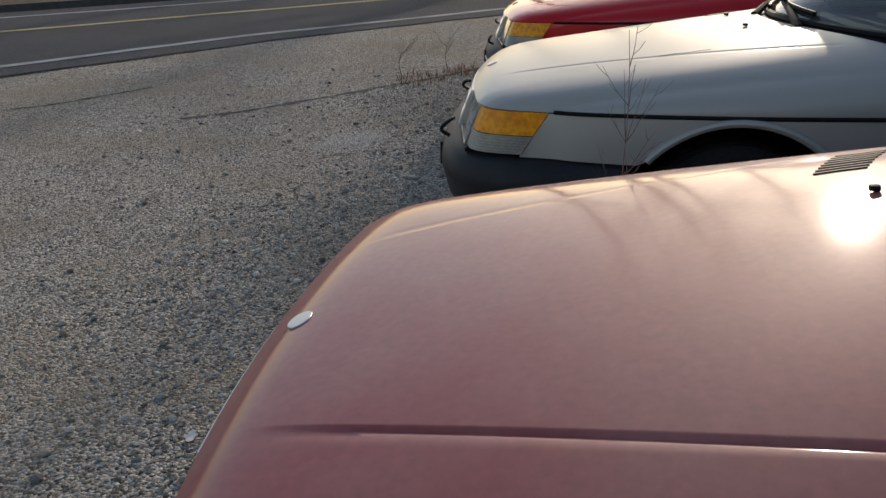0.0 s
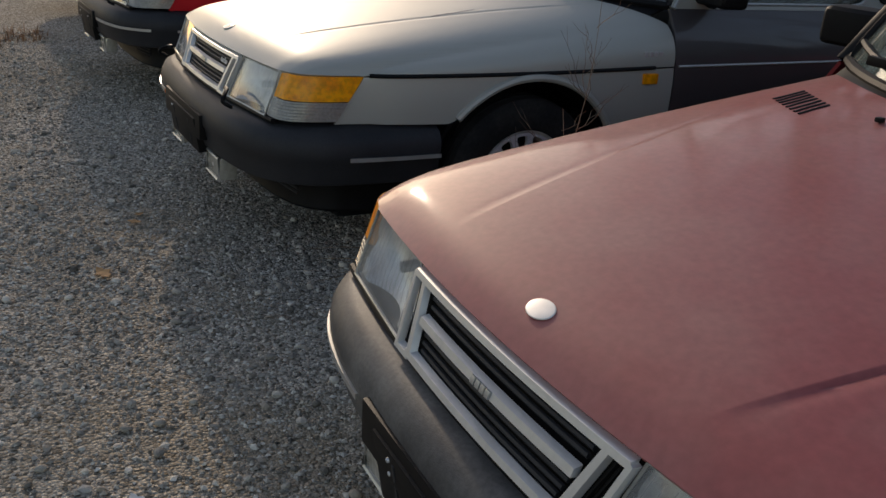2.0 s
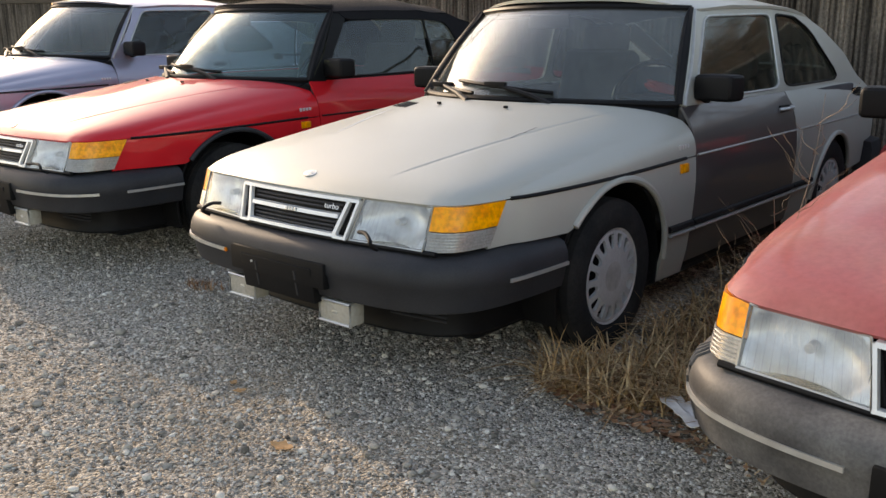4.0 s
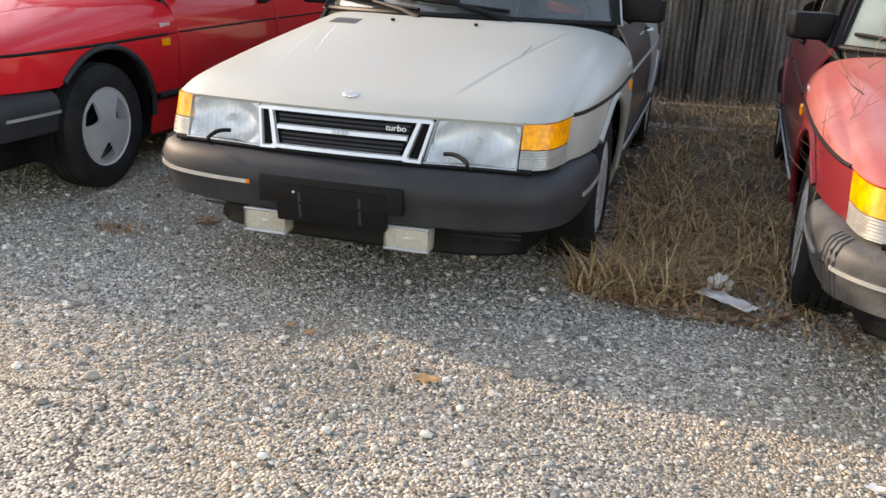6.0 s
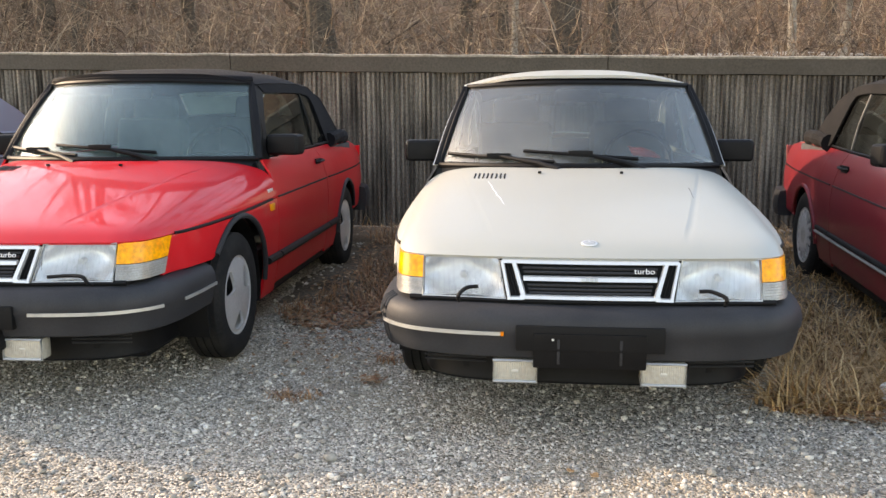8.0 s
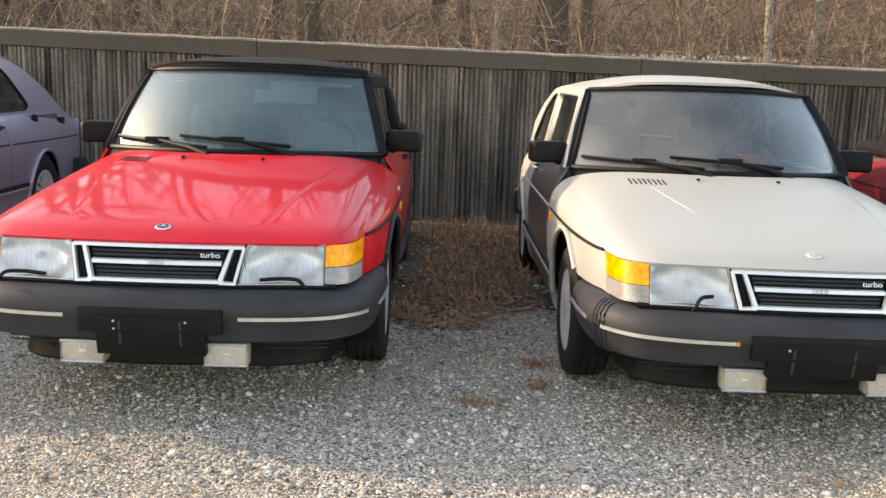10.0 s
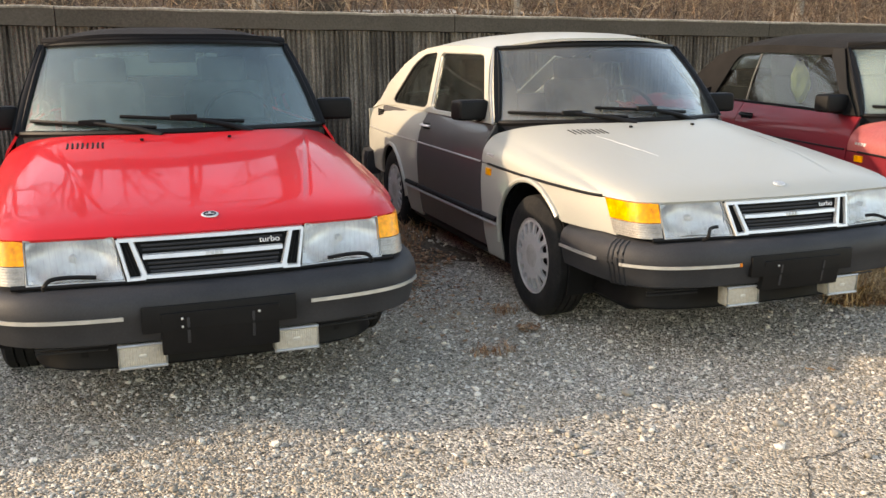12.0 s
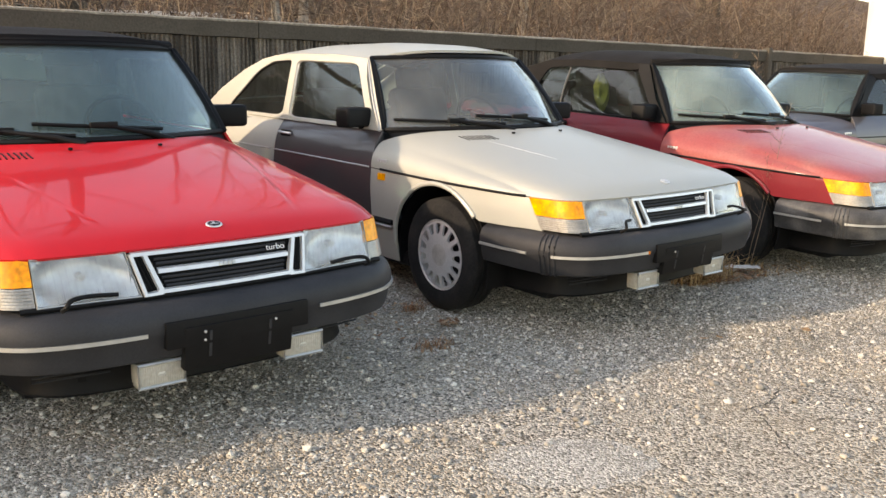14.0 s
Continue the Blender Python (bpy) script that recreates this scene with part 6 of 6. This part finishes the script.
# ---- woods behind the wall ----
def tree(x, y, h, r, seed, lean=(0, 0), mat="bark", label="bare grey-brown tree behind the wall", depth=4, first=0.35, z=None):
    rng = random.Random(seed)
    t_ = new("tree"); t_.matrix_basis = pose(x, y, (hill_z(x, y) if z is None else z) - 0.15)
    tagged(t_, label, "tree", "bare trees")
    trunk, crown = bmesh.new(), bmesh.new()
    n = 14
    def knob(i):
        return Vector((0.12 * noise.noise((i * 0.4, seed, 0)), 0.12 * noise.noise((i * 0.4, seed, 5)), 0)) * min(1, i / 3)
    main = [Vector((lean[0] * (i / n) * h, lean[1] * (i / n) * h, h * i / n)) + knob(i) * (r / 0.15) for i in range(n + 1)]
    rad = [r * (1.35 if i == 0 else 1.08 if i == 1 else 1.0) * (1 - 0.82 * i / n) for i in range(n + 1)]
    tube(main, rad, 10, trunk)
    def limb(p, d, ln, rr, lev):
        pts = [p]; q = p.copy(); dd = d.copy()
        k = 5
        for i in range(k):
            dd = (dd + Vector((rng.uniform(-0.28, 0.28), rng.uniform(-0.28, 0.28), rng.uniform(-0.06, 0.22)))).normalized()
            q = q + dd * ln / k; pts.append(q.copy())
        tube(pts, [rr * (1 - 0.75 * i / k) for i in range(k + 1)], 5 if lev < 2 else 3, crown, cap=False)
        if lev < depth:
            for _ in range(rng.randint(3, 5)):
                i = rng.randint(1, k); a = rng.uniform(0, 6.28)
                nd = (dd + Vector((math.cos(a), math.sin(a), rng.uniform(0, 0.6))) * 0.9).normalized()
                limb(pts[i], nd, ln * rng.uniform(0.45, 0.7), max(0.004, rr * 0.5 * (1 - 0.5 * i / k)), lev + 1)
    for _ in range(rng.randint(8, 12)):
        i = rng.randint(int(n * first), n); a = rng.uniform(0, 6.28)
        limb(main[i], Vector((math.cos(a), math.sin(a), rng.uniform(0.3, 1.0))).normalized(), h * rng.uniform(0.16, 0.30), rad[i] * 0.55, 1)
    part("trunk", trunk, M[mat], t_)
    part("crown", crown, M[mat], t_, "bare crooked branches", recalc=False)
    return t_


tree(-3.68, 10.3, 11, 0.20, 31, (-0.09, 0.02), label="dark leaning bare tree behind the wall", depth=4, first=0.2)
tree(-0.12, 10.8, 13, 0.24, 32, (0.01, 0.02), label="thick furrowed bare tree behind the wall", depth=3)
tree(0.72, 13.2, 10, 0.13, 33, (-0.01, 0.0), label="slim dark straight bare tree", depth=3)
tree(-0.90, 11.6, 7, 0.06, 34, (0.02, 0), "pale_bark", "thin pale sapling behind the wall", 2)
tree(3.29, 11.0, 8, 0.065, 35, (-0.05, 0), "pale_bark", "pale forked bare tree behind the wall", 3, 0.12)
tree(4.25, 11.9, 9, 0.08, 36, (0.06, 0), "pale_bark", "pale leaning bare tree behind the wall", 3, 0.15)
tree(-7.9, 10.8, 10, 0.20, 37, (-0.04, 0), label="vine-covered bare tree behind the wall", depth=3, first=0.1)
tree(-4.9, 13.5, 11, 0.12, 38, (0.02, 0), depth=4, first=0.12)
tree(-2.0, 14.5, 12, 0.12, 51, (0.02, -0.03), depth=4, first=0.12)
tree(-6.6, 12.0, 11, 0.15, 52, (0.03, -0.03), depth=4, first=0.25)
tree(-1.5, 17.5, 12, 0.15, 39, (0.0, 0), depth=3)
tree(9.2, 18.5, 12, 0.16, 40, (0.03, 0), depth=2)
tree(7.5, 15.0, 11, 0.15, 41, (-0.03, 0), depth=3)
tree(10.5, 13.0, 9, 0.10, 42, (0.05, 0), "pale_bark", "thin pale bare tree behind the wall", 2, 0.15)
tree(14.0, 16.0, 11, 0.16, 43, (0.0, 0), depth=2)
tree(19.0, 14.0, 10, 0.14, 44, (-0.02, 0), depth=2)
tree(-11.5, 15.0, 11, 0.18, 45, (0.03, 0), depth=2)
tree(-15.0, 21.0, 12, 0.2, 46, (0.0, 0), depth=2)
tree(7.0, 23.0, 13, 0.2, 47, (0.02, 0), depth=2)
tree(-6.5, 24.0, 13, 0.2, 48, (-0.02, 0), depth=2)
tree(17.0, 25.0, 13, 0.2, 49, (0.0, 0), depth=2)
tree(26.0, 20.0, 12, 0.2, 50, (0.0, 0), depth=2)
for tx, ty, th, sd in ((-9.6, 12.6, 12, 81), (-13.0, 17.5, 14, 82), (-16.5, 14.5, 13, 83), (-20.0, 17.5, 14, 84), (-10.0, 20.0, 14, 85), (-23.0, 23.0, 15, 86), (-15.0, 27.0, 15, 87), (-27.0, 19.0, 14, 88)):
    tree(tx, ty, th, 0.19, sd, (0.02, 0), depth=4, first=0.2)
# trees added out of view across the road, whose branches dapple the low sun
for tx, ty, th, sd in ((-23.5, 1.2, 13, 71), (-25.5, 4.6, 14, 72), (-27.0, -1.6, 14, 73), (-31.0, 2.4, 16, 74)):
    tree(tx, ty, th, 0.20, sd, (0.01, 0), label="unseen bare tree added beyond the road to dapple the sun", depth=4, first=0.3, z=0.1)


def unit(v):
    return v / np.maximum(1e-6, np.linalg.norm(v, axis=-1, keepdims=True))


def brush(name, n, region, hmin, hmax, seed, label, rad=0.012, twigs=9):
    """Thickets: bent stems that fork into fine twigs."""
    rng = np.random.RandomState(seed)
    x0, x1, y0, y1 = region
    P, Q, R0, R1 = [], [], [], []
    def sticks(p, q, r0, r1):
        P.append(p.reshape(-1, 3)); Q.append(q.reshape(-1, 3)); R0.append(r0.reshape(-1)); R1.append(r1.reshape(-1))
    x = rng.uniform(x0, x1, n); y = y0 + (y1 - y0) * rng.random_sample(n) ** 1.3 + 0.02 * x
    base = np.stack([x, y, np.array([hill_z(a, b) - 0.05 for a, b in zip(x, y)])], 1)
    h = rng.uniform(hmin, hmax, n)
    k = 3
    base = np.repeat(base, k, 0); h = np.repeat(h, k) * rng.uniform(0.6, 1.1, n * k); S = n * k
    base[:, :2] += rng.normal(0, 0.12, (S, 2))
    r = rad * rng.uniform(0.5, 1.2, S)
    d = unit(np.stack([rng.normal(0, 0.45, S), rng.normal(0, 0.45, S), np.ones(S)], 1))
    pts = [base]
    for i in range(4):
        d = unit(d + rng.normal(0, 0.22, (S, 3)))
        q = pts[-1] + d * (h / 4)[:, None]
        sticks(pts[-1], q, r * (1 - i * 0.2), r * (0.8 - i * 0.2)); pts.append(q)
    allp = np.stack(pts, 1)
    for _ in range(twigs):
        i = rng.randint(1, 5, S); p = allp[np.arange(S), i]
        dd = rng.normal(0, 1, (S, 3)); dd[:, 2] = np.abs(dd[:, 2]) * 0.6 + 0.1; dd = unit(dd)
        ln = h * rng.uniform(0.10, 0.32, S); q = p + dd * ln[:, None]
        sticks(p, q, r * 0.4, r * 0.25)
        sticks(q, q + (dd + rng.normal(0, 0.5, (S, 3))) * (ln * 0.5)[:, None], r * 0.25, r * 0.1)
    P, Q, R0, R1 = np.concatenate(P), np.concatenate(Q), np.concatenate(R0), np.concatenate(R1)
    dr = unit(Q - P); a = unit(np.cross(dr, np.array((0.3, 0.5, 0.81)))); b = np.cross(dr, a)
    ring = [a * math.cos(t) + b * math.sin(t) for t in (0, 2.094, 4.189)]
    co = np.stack([P + w * R0[:, None] for w in ring] + [Q + w * R1[:, None] for w in ring], 1).reshape(-1, 3)
    f = np.array([(i, (i + 1) % 3, 3 + (i + 1) % 3, 3 + i) for i in range(3)])
    fc = (f[None] + (np.arange(len(P)) * 6)[:, None, None]).reshape(-1, 4)
    me = bpy.data.meshes.new(name)
    me.from_pydata(co.tolist(), [], fc.tolist()); me.materials.append(M["brush"])
    return tagged(new(name, me), label, "brush", kind="stuff")


brush("brush", 520, (-16, 22, 6.2, 11), 0.3, 1.2, 61, "low dry brush along the wall", 0.0085, 7)
brush("brush", 900, (-20, 30, 9, 22), 0.8, 2.6, 62, "tangled dry brown thicket", 0.014, 9)
brush("brush", 420, (-50, -12, 11, 34), 2.0, 5.5, 65, "tall dry thicket behind the wall", 0.02, 9)
brush("brush", 1100, (-34, 46, 20, 48), 1.5, 4.5, 63, "far bare brown woodland", 0.022, 8)
brush("brush", 700, (-60, 70, 46, 90), 3.5, 8.0, 64, "far bare brown woodland", 0.06, 7)

# far house and trailer beyond the woods and the row of cars
house = new("house"); house.matrix_basis = pose(-2.2, 52.0, hill_z(-2.2, 52) - 0.3)
tagged(house, "small white house among far trees", "house")
part("wall", box(-4, 4, 0, 6, 0, 3.0, 0.02), M["housewhite"], house)
bm = bmesh.new()
vv = [bm.verts.new(c) for c in ((-4.4, -0.4, 2.95), (4.4, -0.4, 2.95), (4.4, 6.4, 2.95), (-4.4, 6.4, 2.95), (-4.4, 3, 5.0), (4.4, 3, 5.0))]
for f in ((0, 1, 5, 4), (2, 3, 4, 5), (0, 4, 3), (1, 2, 5), (3, 2, 1, 0)):
    bm.faces.new([vv[i] for i in f])
part("roof", bm, M["bark"], house)
for x in (-2.4, 0.0, 2.4):
    part("window", box(x - 0.5, x + 0.5, -0.05, 0.03, 1.0, 2.2, 0.01), M["darkpane"], house)
tr = new("trailer"); tr.matrix_basis = pose(12.05, 4.2, -0.2, 0, 0, -28)
tagged(tr, "white trailer with a framed window past the cars", "trailer")
part("body", box(0, 4.5, 0, 2.3, 0.5, 3.2, 0.04), M["housewhite"], tr)
part("corner_post", box(-0.06, 0.10, -0.06, 0.10, 0.45, 3.25, 0.015), M["housewhite"], tr)
win = part("window", box(0.35, 1.6, -0.03, 0.03, 1.35, 2.5, 0.01), M["darkpane"], tr)
part("window_frame", tube([(0.35, -0.03, 1.35), (1.6, -0.03, 1.35), (1.6, -0.03, 2.5), (0.35, -0.03, 2.5)], 0.035, 6, closed=True), M["strip"], win)
for x in (1.0, 3.6):
    wb = lathe([(-0.1, 0.0001), (-0.1, 0.34), (0.1, 0.34), (0.1, 0.0001)], 24)
    wb.transform(Matrix.Translation((x, 0.1, 0.36)) @ Matrix.Rotation(math.pi / 2, 4, "Z"))
    part("wheel", wb, M["rubber"], tr)
